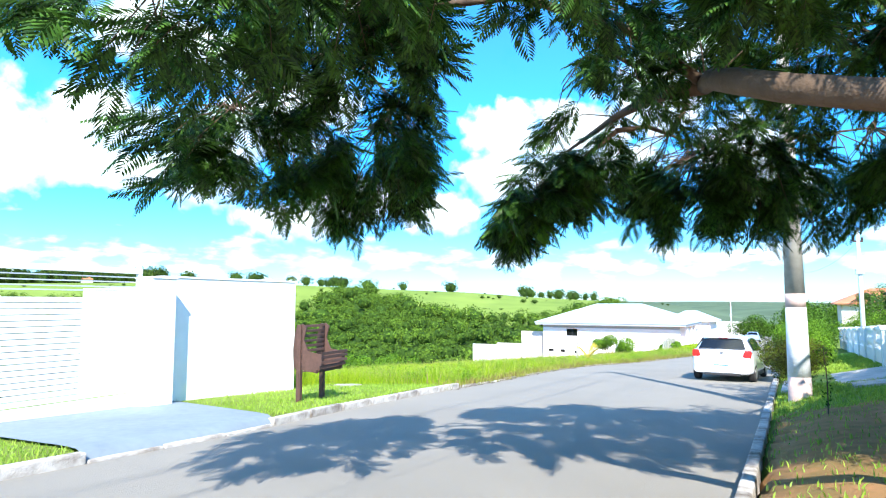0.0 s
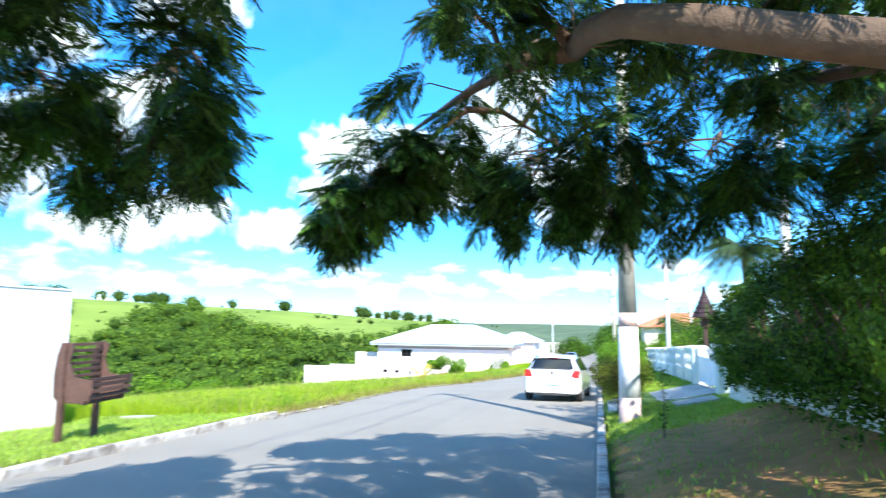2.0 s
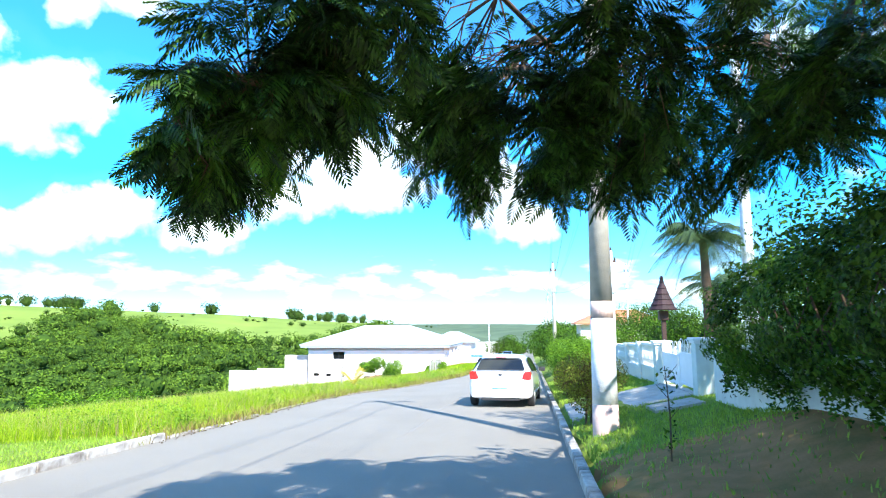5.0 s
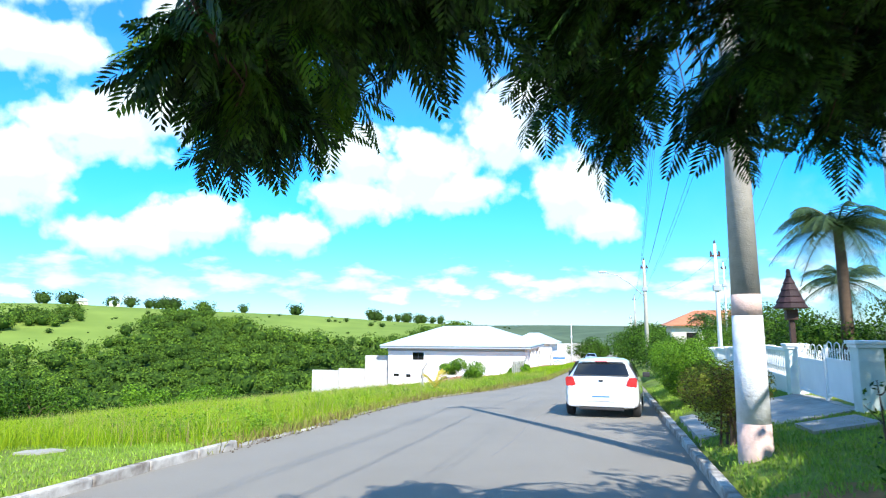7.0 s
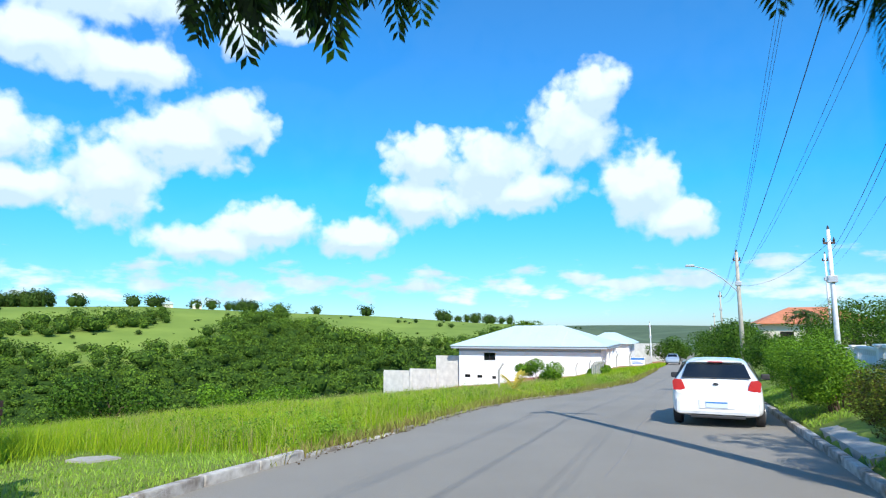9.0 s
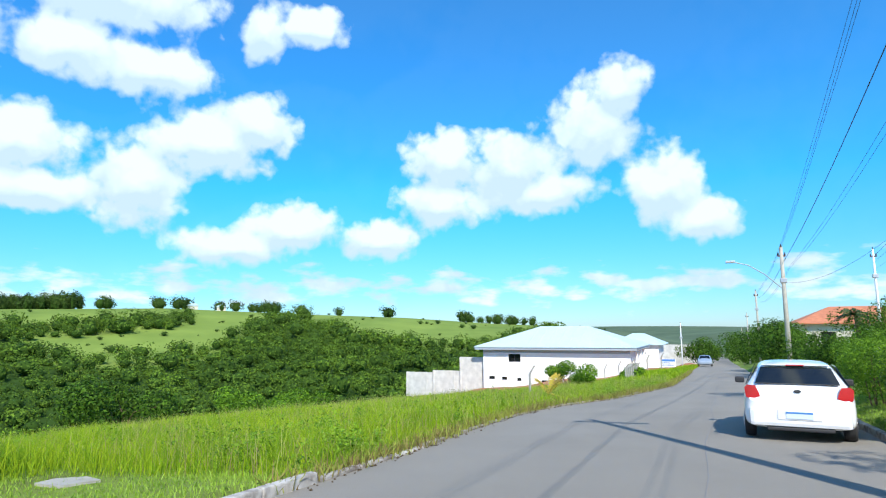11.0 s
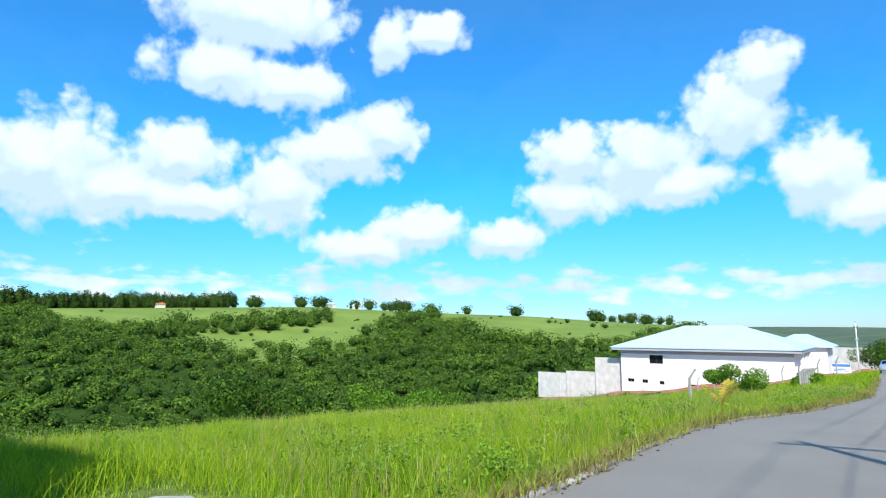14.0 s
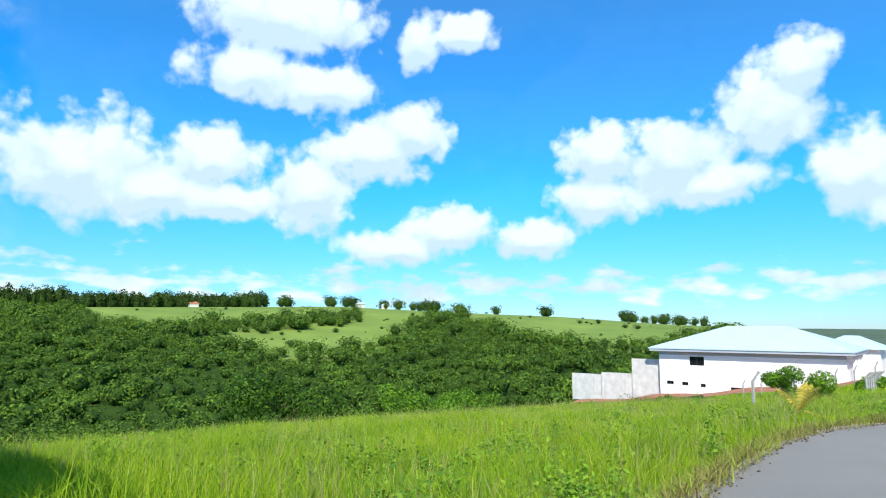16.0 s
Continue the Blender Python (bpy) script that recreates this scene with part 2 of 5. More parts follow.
# brighter copy of the leaf green, sunlit look put into the colour
M_FROND_LIT = mat("feathery_leaf_lit", (0.11, 0.26, 0.018), 0.5, 0.3, 2.0, second=(0.012, 0.038, 0.007), coarse=0.6, per="object", leaf=0.2, spec=0.3)
M_BARK = mat("smooth_bark", (0.125, 0.08, 0.05), 0.85, 0.4, 10, 0.5, 35, coarse=2)
M_WOODS = mat("woodland_leaf", (0.145, 0.25, 0.022), 0.7, 0.3, 0.16, second=(0.016, 0.046, 0.008), coarse=0.05, per="island", leaf=0.12, each=0.35, spec=0.12)
M_HEDGE = mat("hedge_leaf", (0.10, 0.21, 0.018), 0.6, 0.3, 1.5, second=(0.016, 0.042, 0.006), coarse=0.7, per="island", leaf=0.25, spec=0.12)
M_SHRUB = mat("shrub_leaf", (0.19, 0.36, 0.02), 0.55, 0.3, 2.5, second=(0.045, 0.12, 0.010), coarse=1.0, per="island", leaf=0.25, spec=0.15)
M_RUST = mat("rusty_shrub_leaf", (0.20, 0.26, 0.025), 0.6, 0.3, 2.5, second=(0.06, 0.035, 0.018), coarse=1.6, per="island", leaf=0.2, spec=0.12)
M_PALM = mat("palm_leaf", (0.07, 0.13, 0.03), 0.5, 0.3, 1.5, second=(0.02, 0.045, 0.012), coarse=0.7, per="island", leaf=0.2)
M_DRY = mat("dry_yellow_leaf", (0.72, 0.55, 0.08), 0.7, 0.3, 4, per="island", leaf=0.2)
M_PAINT = mat("car_white", (0.80, 0.81, 0.82), 0.28, 0.03, 1.0, coat=1.0)
M_PAINT2 = mat("car_greyblue", (0.30, 0.36, 0.43), 0.3, 0.05, 1.0, coat=1.0)
M_GLASS = mat("dark_car_glass", (0.012, 0.014, 0.016), 0.05, 0.1, 3, spec=0.8)
M_RED = mat("red_lamp", (0.55, 0.02, 0.02), 0.15, 0.15, 12, coat=1.0)
M_TYRE = mat("tyre", (0.025, 0.025, 0.026), 0.85, 0.2, 30)
M_RIM = mat("rim", (0.5, 0.5, 0.52), 0.35, 0.1, 10, metal=0.8)
M_PLASTIC = mat("black_plastic", (0.03, 0.03, 0.032), 0.6, 0.2, 20)
M_PLATE = mat("plate", (0.62, 0.72, 0.86), 0.5, 0.05, 20)
M_BLUE = mat("blue_paint", (0.06, 0.22, 0.55), 0.5, 0.1, 10)
M_TERRA = mat("clay_tiles", (0.55, 0.20, 0.10), 0.85, 0.3, 3, coarse=0.5)
M_CREAM = mat("cream_wall", (0.66, 0.62, 0.52), 0.85, 0.12, 2)
M_MINT = mat("pale_green_paint", (0.62, 0.70, 0.66), 0.7, 0.2, 5, 0.2, 40, coarse=1)
M_WIRE = mat("cable", (0.05, 0.055, 0.07), 0.6, 0.1, 5)
M_STEEL = mat("galvanised", (0.5, 0.52, 0.54), 0.5, 0.15, 10, metal=0.5)


# ---- helpers ----
def link(name, me, material, parent=None, m=None):
    me.materials.append(material) if material and not me.materials else None
    ob = new(name, me)
    if parent:
        ob.parent = parent
    if m is not None:
        ob.matrix_basis = m
    return ob


def part(name, bm, material, parent=None, label="", smooth=False, m=None):
    me = bpy.data.meshes.new(name)
    bm.to_mesh(me)
    bm.free()
    if smooth:
        me.shade_smooth()
    ob = link(name, me, material, parent, m)
    if label:
        ob["label"] = label
    return ob


def thing(name, m, label, category, group="", kind=""):
    ob = new(name)
    ob.empty_display_size = 0.2
    ob.matrix_basis = m
    return tagged(ob, label, category, group, kind)


def box(x0, y0, z0, x1, y1, z1, bevel=0.0, bm=None):
    b = bmesh.new()
    bmesh.ops.create_cube(b, size=1, matrix=Matrix.Translation(((x0 + x1) / 2, (y0 + y1) / 2, (z0 + z1) / 2)) @ Matrix.Diagonal((x1 - x0, y1 - y0, z1 - z0, 1)))
    if bevel:
        bmesh.ops.bevel(b, geom=b.edges[:], offset=bevel, segments=2, affect="EDGES", profile=0.6)
    return b


def turned(profile, segs=16):
    """A lathe about z from (radius, height) pairs."""
    b = bmesh.new()
    rings = []
    for r, z in profile:
        rings.append([b.verts.new((r * math.cos(2 * math.pi * k / segs), r * math.sin(2 * math.pi * k / segs), z)) for k in range(segs)])
    for a, c in zip(rings, rings[1:]):
        for k in range(segs):
            b.faces.new((a[k], a[(k + 1) % segs], c[(k + 1) % segs], c[k]))
    b.faces.new(rings[0][::-1])
    b.faces.new(rings[-1])
    return b


def tube(points, radii, segs=8):
    """A tapered, bent round bar through points."""
    b = bmesh.new()
    pts = [Vector(p) for p in points]
    rings = []
    for k, p in enumerate(pts):
        t = (pts[min(k + 1, len(pts) - 1)] - pts[max(k - 1, 0)]).normalized()
        u = t.cross(Vector((0.31, 0.17, 0.93)) if abs(t.z) < 0.9 else Vector((1, 0, 0))).normalized()
        v = t.cross(u)
        r = radii[k] if isinstance(radii, (list, tuple)) else radii
        rings.append([b.verts.new(p + r * (math.cos(2 * math.pi * j / segs) * u + math.sin(2 * math.pi * j / segs) * v)) for j in range(segs)])
    for a, c in zip(rings, rings[1:]):
        for j in range(segs):
            b.faces.new((a[j], a[(j + 1) % segs], c[(j + 1) % segs], c[j]))
    b.faces.new(rings[0][::-1])
    b.faces.new(rings[-1])
    bmesh.ops.recalc_face_normals(b, faces=b.faces[:])
    return b


def prism(outline, depth):
    """An outline in x and z, drawn out along y from 0 to depth."""
    b = bmesh.new()
    f0 = [b.verts.new((x, 0, z)) for x, z in outline]
    f1 = [b.verts.new((x, depth, z)) for x, z in outline]
    b.faces.new(f0)
    b.faces.new(f1[::-1])
    for k in range(len(outline)):
        j = (k + 1) % len(outline)
        b.faces.new((f0[k], f1[k], f1[j], f0[j]))
    bmesh.ops.recalc_face_normals(b, faces=b.faces[:])
    return b


def bulk(name, verts, faces, material, parent=None, label="", smooth=False):
    """One mesh from arrays of corners and of faces with equal corner counts."""
    me = bpy.data.meshes.new(name)
    verts, faces = np.asarray(verts, np.float32), np.asarray(faces, np.int32)
    me.vertices.add(len(verts))
    me.vertices.foreach_set("co", verts.ravel())
    k = faces.shape[1]
    me.loops.add(faces.size)
    me.loops.foreach_set("vertex_index", faces.ravel())
    me.polygons.add(len(faces))
    me.polygons.foreach_set("loop_start", np.arange(0, faces.size, k, dtype=np.int32))
    me.polygons.foreach_set("loop_total", np.full(len(faces), k, np.int32))
    me.update(calc_edges=True)
    me.validate()
    if smooth:
        me.shade_smooth()
    ob = link(name, me, material, parent)
    if label:
        ob["label"] = label
    return ob


# ---- the lie of the land ----
# metres along the street (s) and to its right (n)


def sn(x, y):
    return 0.5 * x + 0.866 * y, 0.866 * x - 0.5 * y


def plane(x, y):
    ye = np.where(y < 90, np.maximum(y, -40), 90 + 50 * np.tanh((y - 90) / 50))
    xe = 60 * np.tanh(x / 60)
    return 0.107 - 0.0041 * xe - 0.0442 * ye


LEFT_S = [-40, 0, 3.1, 6.3, 8.6, 12.1, 17.0, 19.4, 22.6, 25.8, 29.5, 38.5, 49.8, 64.6, 90, 140]
LEFT_N = [-6.5, -6.9, -6.97, -7.1, -7.43, -7.68, -7.75, -7.9, -8.0, -7.7, -6.6, -5.4, -5.4, -5.5, -5.6, -5.6]


def kerb_l(s):
    return np.interp(s, LEFT_S, LEFT_N)


def kerb_r(s):
    return -0.45 - 0.008 * (s - 6.0)


RIDGE_A = [-180, -90, -60, -45, -33, -19, -8, 2, 10, 15, 25, 60, 180]
RIDGE_E = [0.5, 1.5, 1.6, 1.5, 1.75, 2.0, 1.5, 1.1, 0.5, 0.25, 0.0, 0.0, 0.5]


def step(a, b, v):
    t = np.clip((v - a) / (b - a), 0, 1)
    return t * t * (3 - 2 * t)


def land(x, y):
    x, y = np.asarray(x, float), np.asarray(y, float)
    s, n = sn(x, y)
    z = plane(x, y)
    right = n - kerb_r(s)
    z = z + np.where(right > 0.1, 0.12 + 0.24 * step(0.1, 1.0, right) + 0.26 * step(1.0, 3.0, right) + 0.22 * step(1.0, 2.4, right) * (1 - step(10.5, 13.5, s)), 0.0)
    w = kerb_l(s) - n
    steep = np.interp(w, [0, 4, 10, 16, 26, 45, 110, 400], [0, -0.25, -0.65, -1.3, -4.5, -11, -27, -27])
    gentle = np.interp(w, [0, 4, 8.4, 27, 45, 60, 110, 400], [0, -0.35, -1.1, -3.0, -4.0, -8, -24, -24])
    calm = -0.02 * w - 0.11 * step(5, 22, w) * w
    steep = calm + (steep - calm) * step(9, 19, s)
    q = step(60, 80, s)
    drop = steep * (1 - q) + gentle * q
    drop = drop - 1.35 * step(34, 60, s) * (1 - step(68, 77, s)) * step(2.5, 12, w)
    z = z + np.where(w > 0.1, 0.02 + 0.10 * (1 - step(12.5, 15.5, s)) + drop, 0.0)
    inside = (right < 0.12) & (w < 0.12)
    z = np.where(inside, z - 0.25, z)
    r = np.hypot(x - 1, y - 12)
    az = np.degrees(np.arctan2(x - 1, y - 12))
    el = np.interp(az, RIDGE_A, RIDGE_E)
    top = 1.2 + 450 * np.tan(np.radians(el))
    k = r / 450
    side = step(-0.2, 1.0, np.interp(az, [-180, -120, -70, 18, 30, 180], [0, 0, 1, 1, 0, 0]))
    hill = np.interp(r, [0, 130, 170, 250, 330], [-29, -29, -26, -15, -4]) * (1 - step(300, 450, r)) + top * step(300, 450, r)
    hill = hill * (1 - step(500, 1000, r)) + (-22) * step(500, 1000, r)
    far = np.interp(r, [0, 200, 1000, 2600, 4600], [-7, -9, -22, -6, 2 ]) + np.where(r > 1200, 9 * np.sin(az * 0.21 + r * 0.0007), 0)
    hill = np.where(r > 1000, far, hill)
    z1 = z * (1 - step(70, 140, r)) + hill * step(70, 140, r)
    z2 = z * (1 - step(150, 500, r)) + far * step(150, 500, r)
    return z1 * side + z2 * (1 - side)


def on(s, n):
    """A place on the street's grid: metres along it and to its right."""
    x, y = 0.5 * s + 0.866 * n, 0.866 * s - 0.5 * n
    return x, y, float(land(x, y))


def is_pasture(az, r):
    """Open pasture on the far hill, by heading and by how high the slope stands over the valley."""
    x, y = 1 + r * math.sin(radians(az)), 12 + r * math.cos(radians(az))
    e = math.degrees(math.atan2(float(land(x, y)) - 1.2, r)) + 0.12 * math.sin(az * 1.9) + 0.08 * math.sin(az * 4.3)
    if r < 230:
        return False
    if az < -40.5 + 1.5 * math.sin(e * 2.2):
        return False
    line = float(np.interp(az, [-40, -37, -21, -17], [0.3, -0.6, 0.5, 1.0]))      # the wooded gully
    if az < -17 and line - 0.55 < e < line + 0.3:
        return False
    az += 0.7 * math.sin(e * 3.1 + az)
    return e > float(np.interp(az, [-40, -31, -30, -28, -25, -20, -16, -13, -11, -9, -6.5, -4, -1, 2, 9, 14, 30], [0.2, 0.0, -1.0, -2.2, -2.6, -2.4, -1.9, -0.4, 0.9, 1.2, 0.9, 0.1, -0.8, -1.5, -1.6, -0.6, -0.6]))


HEAD = -30.0      # the street's heading, degrees about z from +y


def at(s, n, dz=0.0, turn=0.0):
    x, y, z = on(s, n)
    return pose(x, y, z + dz, 0, 0, HEAD + turn)

# ---- ground ----
def build_ground():
    rings = np.concatenate([np.arange(0.6, 40, 0.45), np.geomspace(40, 150, 45)[1:], np.geomspace(150, 4800, 70)[1:]])
    seg = 360
    ang = np.arange(seg) * 2 * np.pi / seg
    R, A = np.meshgrid(rings, ang, indexing="ij")
    X, Y = 3 + R * np.sin(A), 14 + R * np.cos(A)
    Z = land(X, Y)
    Z = Z + 0.03 * np.sin(X * 1.3 + 2 * np.sin(Y * 0.7)) * step(0.5, 2, np.abs(sn(X, Y)[1] + 4) - 4.5)
    V = np.stack([X, Y, Z], -1).reshape(-1, 3)
    V = np.concatenate([V, [[3, 14, float(land(3, 14))]]])
    i, j = np.meshgrid(np.arange(len(rings) - 1), np.arange(seg), indexing="ij")
    a, b = i * seg + j, i * seg + (j + 1) % seg
    F = np.stack([a, a + seg, b + seg, b], -1).reshape(-1, 4)
    ob = bulk("ground", V, F, M_LAND, smooth=True)
    me = ob.data
    bm = bmesh.new()
    bm.from_mesh(me)
    bm.verts.ensure_lookup_table()
    c = bm.verts[len(V) - 1]
    for k in range(seg):
        bm.faces.new((c, bm.verts[(k + 1) % seg], bm.verts[k]))
    bmesh.ops.recalc_face_normals(bm, faces=bm.faces[:])
    for m in (M_FLOOR_CORE, M_FIELD, M_LAWN, M_DIRT, M_SOIL, M_FARHILL):
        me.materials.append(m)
    for f in bm.faces:
        x, y, _ = f.calc_center_median()
        s, n = sn(x, y)
        r = math.hypot(x - 1, y - 12)
        w, rt = float(kerb_l(s)) - n, n - kerb_r(s)
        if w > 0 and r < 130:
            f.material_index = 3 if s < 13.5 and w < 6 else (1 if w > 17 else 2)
            if 76 < s < 110 and w < 30:
                f.material_index = 5
        elif rt > 0 and r < 60:
            f.material_index = 4 if s < 11.5 or rt > 6 else 3
        elif r > 520 or (r > 210 and 16 < math.degrees(math.atan2(x - 1, y - 12)) < 70):
            f.material_index = 6
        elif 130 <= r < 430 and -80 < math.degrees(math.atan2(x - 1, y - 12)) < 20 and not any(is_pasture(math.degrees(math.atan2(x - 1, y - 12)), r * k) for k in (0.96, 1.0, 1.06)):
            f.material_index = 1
    bm.to_mesh(me)
    bm.free()
    me.shade_smooth()
    tagged(ob, "rolling green land of lawn, grass field, valley and pasture", "ground", kind="structure")


build_ground()


def strip(name, s_list, left, right, lift, material, label, category):
    V, F = [], []
    for k, s in enumerate(s_list):
        a, b = left(s), right(s)
        for j in range(7):
            n = a + (b - a) * j / 6
            x, y = 0.5 * s + 0.866 * n, 0.866 * s - 0.5 * n
            V.append((x, y, float(plane(np.float64(x), np.float64(y))) + lift + 0.035 * (1 - (2 * j / 6 - 1) ** 2)))
        if k:
            for j in range(6):
                q = 7 * (k - 1) + j
                F.append((q, q + 1, q + 8, q + 7))
    ob = bulk(name, V, F, material, smooth=True)
    return tagged(ob, label, category, kind="structure")


strip("road", np.arange(-40, 190, 1.0), lambda s: float(kerb_l(s)) - 0.02, lambda s: kerb_r(s) + 0.02, 0.0, M_ASPHALT, "grey asphalt street running gently downhill", "road")
strip("road_patch", np.arange(14, 60, 1.0), lambda s: -3.4 + 0.05 * math.sin(s * 0.9), lambda s: -3.36 + 0.05 * math.sin(s * 0.9), 0.004, M_PATCH, "dark sealed crack along the asphalt street", "road repair")


def kerbs():
    stone = box(-0.065, 0.008, -0.3, 0.065, 0.992, 0.13, 0.025)
    me, old = bpy.data.meshes.new("kerb_stone"), bpy.data.meshes.new("kerb_stone")
    stone.to_mesh(me)
    stone.to_mesh(old)
    stone.free()
    me.materials.append(M_KERB)
    old.materials.append(M_KERB_OLD)
    for side, fn, a, b in (("kerb_left", kerb_l, -6, 60), ("kerb_right", kerb_r, -8, 60)):
        base = thing(side, Matrix(), "worn white-painted concrete kerb along the street", "kerb", kind="structure")
        s = a
        while s < b:
            n0, n1 = float(fn(s)), float(fn(s + 1))
            x, y = 0.5 * s + 0.866 * n0, 0.866 * s - 0.5 * n0
            x1, y1 = 0.5 * (s + 1) + 0.866 * n1, 0.866 * (s + 1) - 0.5 * n1
            z0, z1 = (float(plane(np.float64(p), np.float64(q))) for p, q in ((x, y), (x1, y1)))
            low = 0.0
            if side == "kerb_left" and 3.4 < s < 7.0:
                low = -0.085
            if side == "kerb_left" and s > 13:
                low = -0.03 - 0.06 * min(1.0, (s - 13) / 4) + random.uniform(-0.03, 0.02)
            m = pose(x, y, z0 + low + random.uniform(-0.012, 0.008), math.degrees(math.atan2(z1 - z0, 1)), random.uniform(-1, 1), -math.degrees(math.atan2(x1 - x, y1 - y)))
            link("kerb_stone", old if (side == "kerb_left" and s > 16.5) or s > 24 else me, None, base, m)
            s += 1.0


kerbs()


# ---- leaves in bulk ----
def quads(centres, normals, size, aspect=1.0, tip=True):
    """Pointed leaves, one four-cornered face each, at centres facing along normals."""
    c, nr = np.asarray(centres, float), np.asarray(normals, float)
    nr = nr / np.maximum(np.linalg.norm(nr, axis=1, keepdims=True), 1e-6)
    t = np.cross(nr, np.random.normal(size=nr.shape))
    t /= np.maximum(np.linalg.norm(t, axis=1, keepdims=True), 1e-6)
    b = np.cross(nr, t)
    sz = (np.asarray(size) * np.ones(len(c)))[:, None]
    k = 0.5
    V = np.stack([c - t * sz, c - b * sz * k * aspect + nr * sz * 0.12, c + t * sz, c + b * sz * k * aspect + nr * sz * 0.12], 1).reshape(-1, 3)
    F = np.arange(len(c) * 4).reshape(-1, 4)
    return V, F


def lobes_cloud(count, lobes, jitter=0.5, shell=0.35):
    """Points and outward ways over lobes of (x, y, z, rx, ry, rz)."""
    lb = np.asarray(lobes, float)
    area = (lb[:, 3] * lb[:, 4] * lb[:, 5]) ** (2 / 3)
    pick = np.random.choice(len(lb), count, p=area / area.sum())
    d = np.random.normal(size=(count, 3))
    d /= np.linalg.norm(d, axis=1, keepdims=True)
    rad = 1 - shell * np.random.rand(count, 1) ** 1.5
    p = lb[pick, :3] + d * lb[pick, 3:] * rad
    nrm = d + jitter * np.random.normal(size=d.shape)
    return p, nrm


def crown_unit(count, leaf, flat=0.8):
    """A crown about one unit wide and high, its base at the origin."""
    k = np.random.randint(4, 7)
    lobes = [(0, 0, 0.5 * flat, 0.36, 0.36, 0.42 * flat)]
    for _ in range(k):
        a, r = random.uniform(0, 6.28), random.uniform(0.05, 0.33)
        q = random.uniform(0.18, 0.32)
        lobes.append((r * math.cos(a), r * math.sin(a), random.uniform(0.35, 0.75) * flat, q * 1.15, q * 1.15, q * 0.85))
    p, n = lobes_cloud(count, lobes, 0.38, 0.3)
    n[:, 2] += 0.25
    return p, n, leaf * np.random.uniform(0.6, 1.3, count)


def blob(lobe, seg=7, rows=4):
    """A small lumpy ball of few faces, coloured dark for the shade inside a crown."""
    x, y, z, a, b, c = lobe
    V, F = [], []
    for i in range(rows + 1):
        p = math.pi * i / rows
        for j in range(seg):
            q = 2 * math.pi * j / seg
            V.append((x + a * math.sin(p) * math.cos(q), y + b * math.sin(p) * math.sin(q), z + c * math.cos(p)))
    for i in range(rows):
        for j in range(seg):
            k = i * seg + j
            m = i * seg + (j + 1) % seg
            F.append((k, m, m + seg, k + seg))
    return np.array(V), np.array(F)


def forest(name, spots, label, detail, leaf, parts_material=M_WOODS):
    """A wood as one object: spots of (x, y, z, height, width)."""
    VV, FF, off, dark = [], [], 0, []
    units = []
    for _ in range(9):
        p, n, sz = crown_unit(detail, leaf)
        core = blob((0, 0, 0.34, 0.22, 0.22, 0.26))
        units.append((p, n, sz, core))
    for x, y, z, h, w in spots:
        p, n, sz, (cv, cf) = random.choice(units)
        a = random.uniform(0, 6.28)
        c, s_ = math.cos(a), math.sin(a)
        rot = np.array([[c, -s_, 0], [s_, c, 0], [0, 0, 1]])
        q = (p @ rot.T) * (w, w, h) + (x, y, z)
        V, F = quads(q, n @ rot.T, sz * (w * 0.5 + h * 0.5))
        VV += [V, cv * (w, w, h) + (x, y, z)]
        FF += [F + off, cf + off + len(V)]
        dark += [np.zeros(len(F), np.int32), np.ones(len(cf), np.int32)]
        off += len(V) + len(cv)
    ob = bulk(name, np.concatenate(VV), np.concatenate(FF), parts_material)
    # crown cores take this dark colour as shade in the gaps between leaves
    ob.data.materials.append(M_FLOOR_CORE)
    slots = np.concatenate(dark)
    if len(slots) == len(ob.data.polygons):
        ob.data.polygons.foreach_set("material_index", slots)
    return tagged(ob, label, "woods", kind="stuff")


def wood_spots():
    near, mid, far = [], [], []
    grid = {}
    for _ in range(70000):
        a, r = radians(random.uniform(-68, 34)), math.sqrt(random.uniform(20 ** 2, 425 ** 2))
        x, y = 1 + r * math.sin(a), 12 + r * math.cos(a)
        s, n = sn(x, y)
        w = float(kerb_l(s)) - n
        az = math.degrees(a)
        if w < 20.5 or is_pasture(az, r):
            continue
        if 68 < s < 130 and w < 52:
            continue
        if az > 16 and r > 240:
            continue
        gap = 3.6 if r < 70 else 5.0 if r < 160 else 7.0 if r < 290 else 5.6
        lst = near if r < 70 else mid if r < 160 else far
        cell = (int(x // 8), int(y // 8))
        around = [q for i in (-1, 0, 1) for j in (-1, 0, 1) for q in grid.get((cell[0] + i, cell[1] + j), ())]
        if any((x - q[0]) ** 2 + (y - q[1]) ** 2 < gap * gap for q in around):
            continue
        grid.setdefault(cell, []).append((x, y))
        h = random.uniform(0.62, 1.0) ** 1.5 * random.choice((1.0, 1.0, 1.25, 1.6)) * (3.2 if w < 27 else 5.5 if r < 70 else 8.0 if r < 160 else 8.0 if r < 290 else 8.2)
        lst.append((x, y, float(land(x, y)) - 0.4, h, max(h, 0.95 * gap) * random.uniform(1.2, 1.7)))
    return near, mid, far


NEAR_W, MID_W, FAR_W = wood_spots()
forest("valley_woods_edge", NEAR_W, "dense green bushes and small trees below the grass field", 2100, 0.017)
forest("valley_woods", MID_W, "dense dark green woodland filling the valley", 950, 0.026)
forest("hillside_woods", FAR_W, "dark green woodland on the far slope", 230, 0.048)


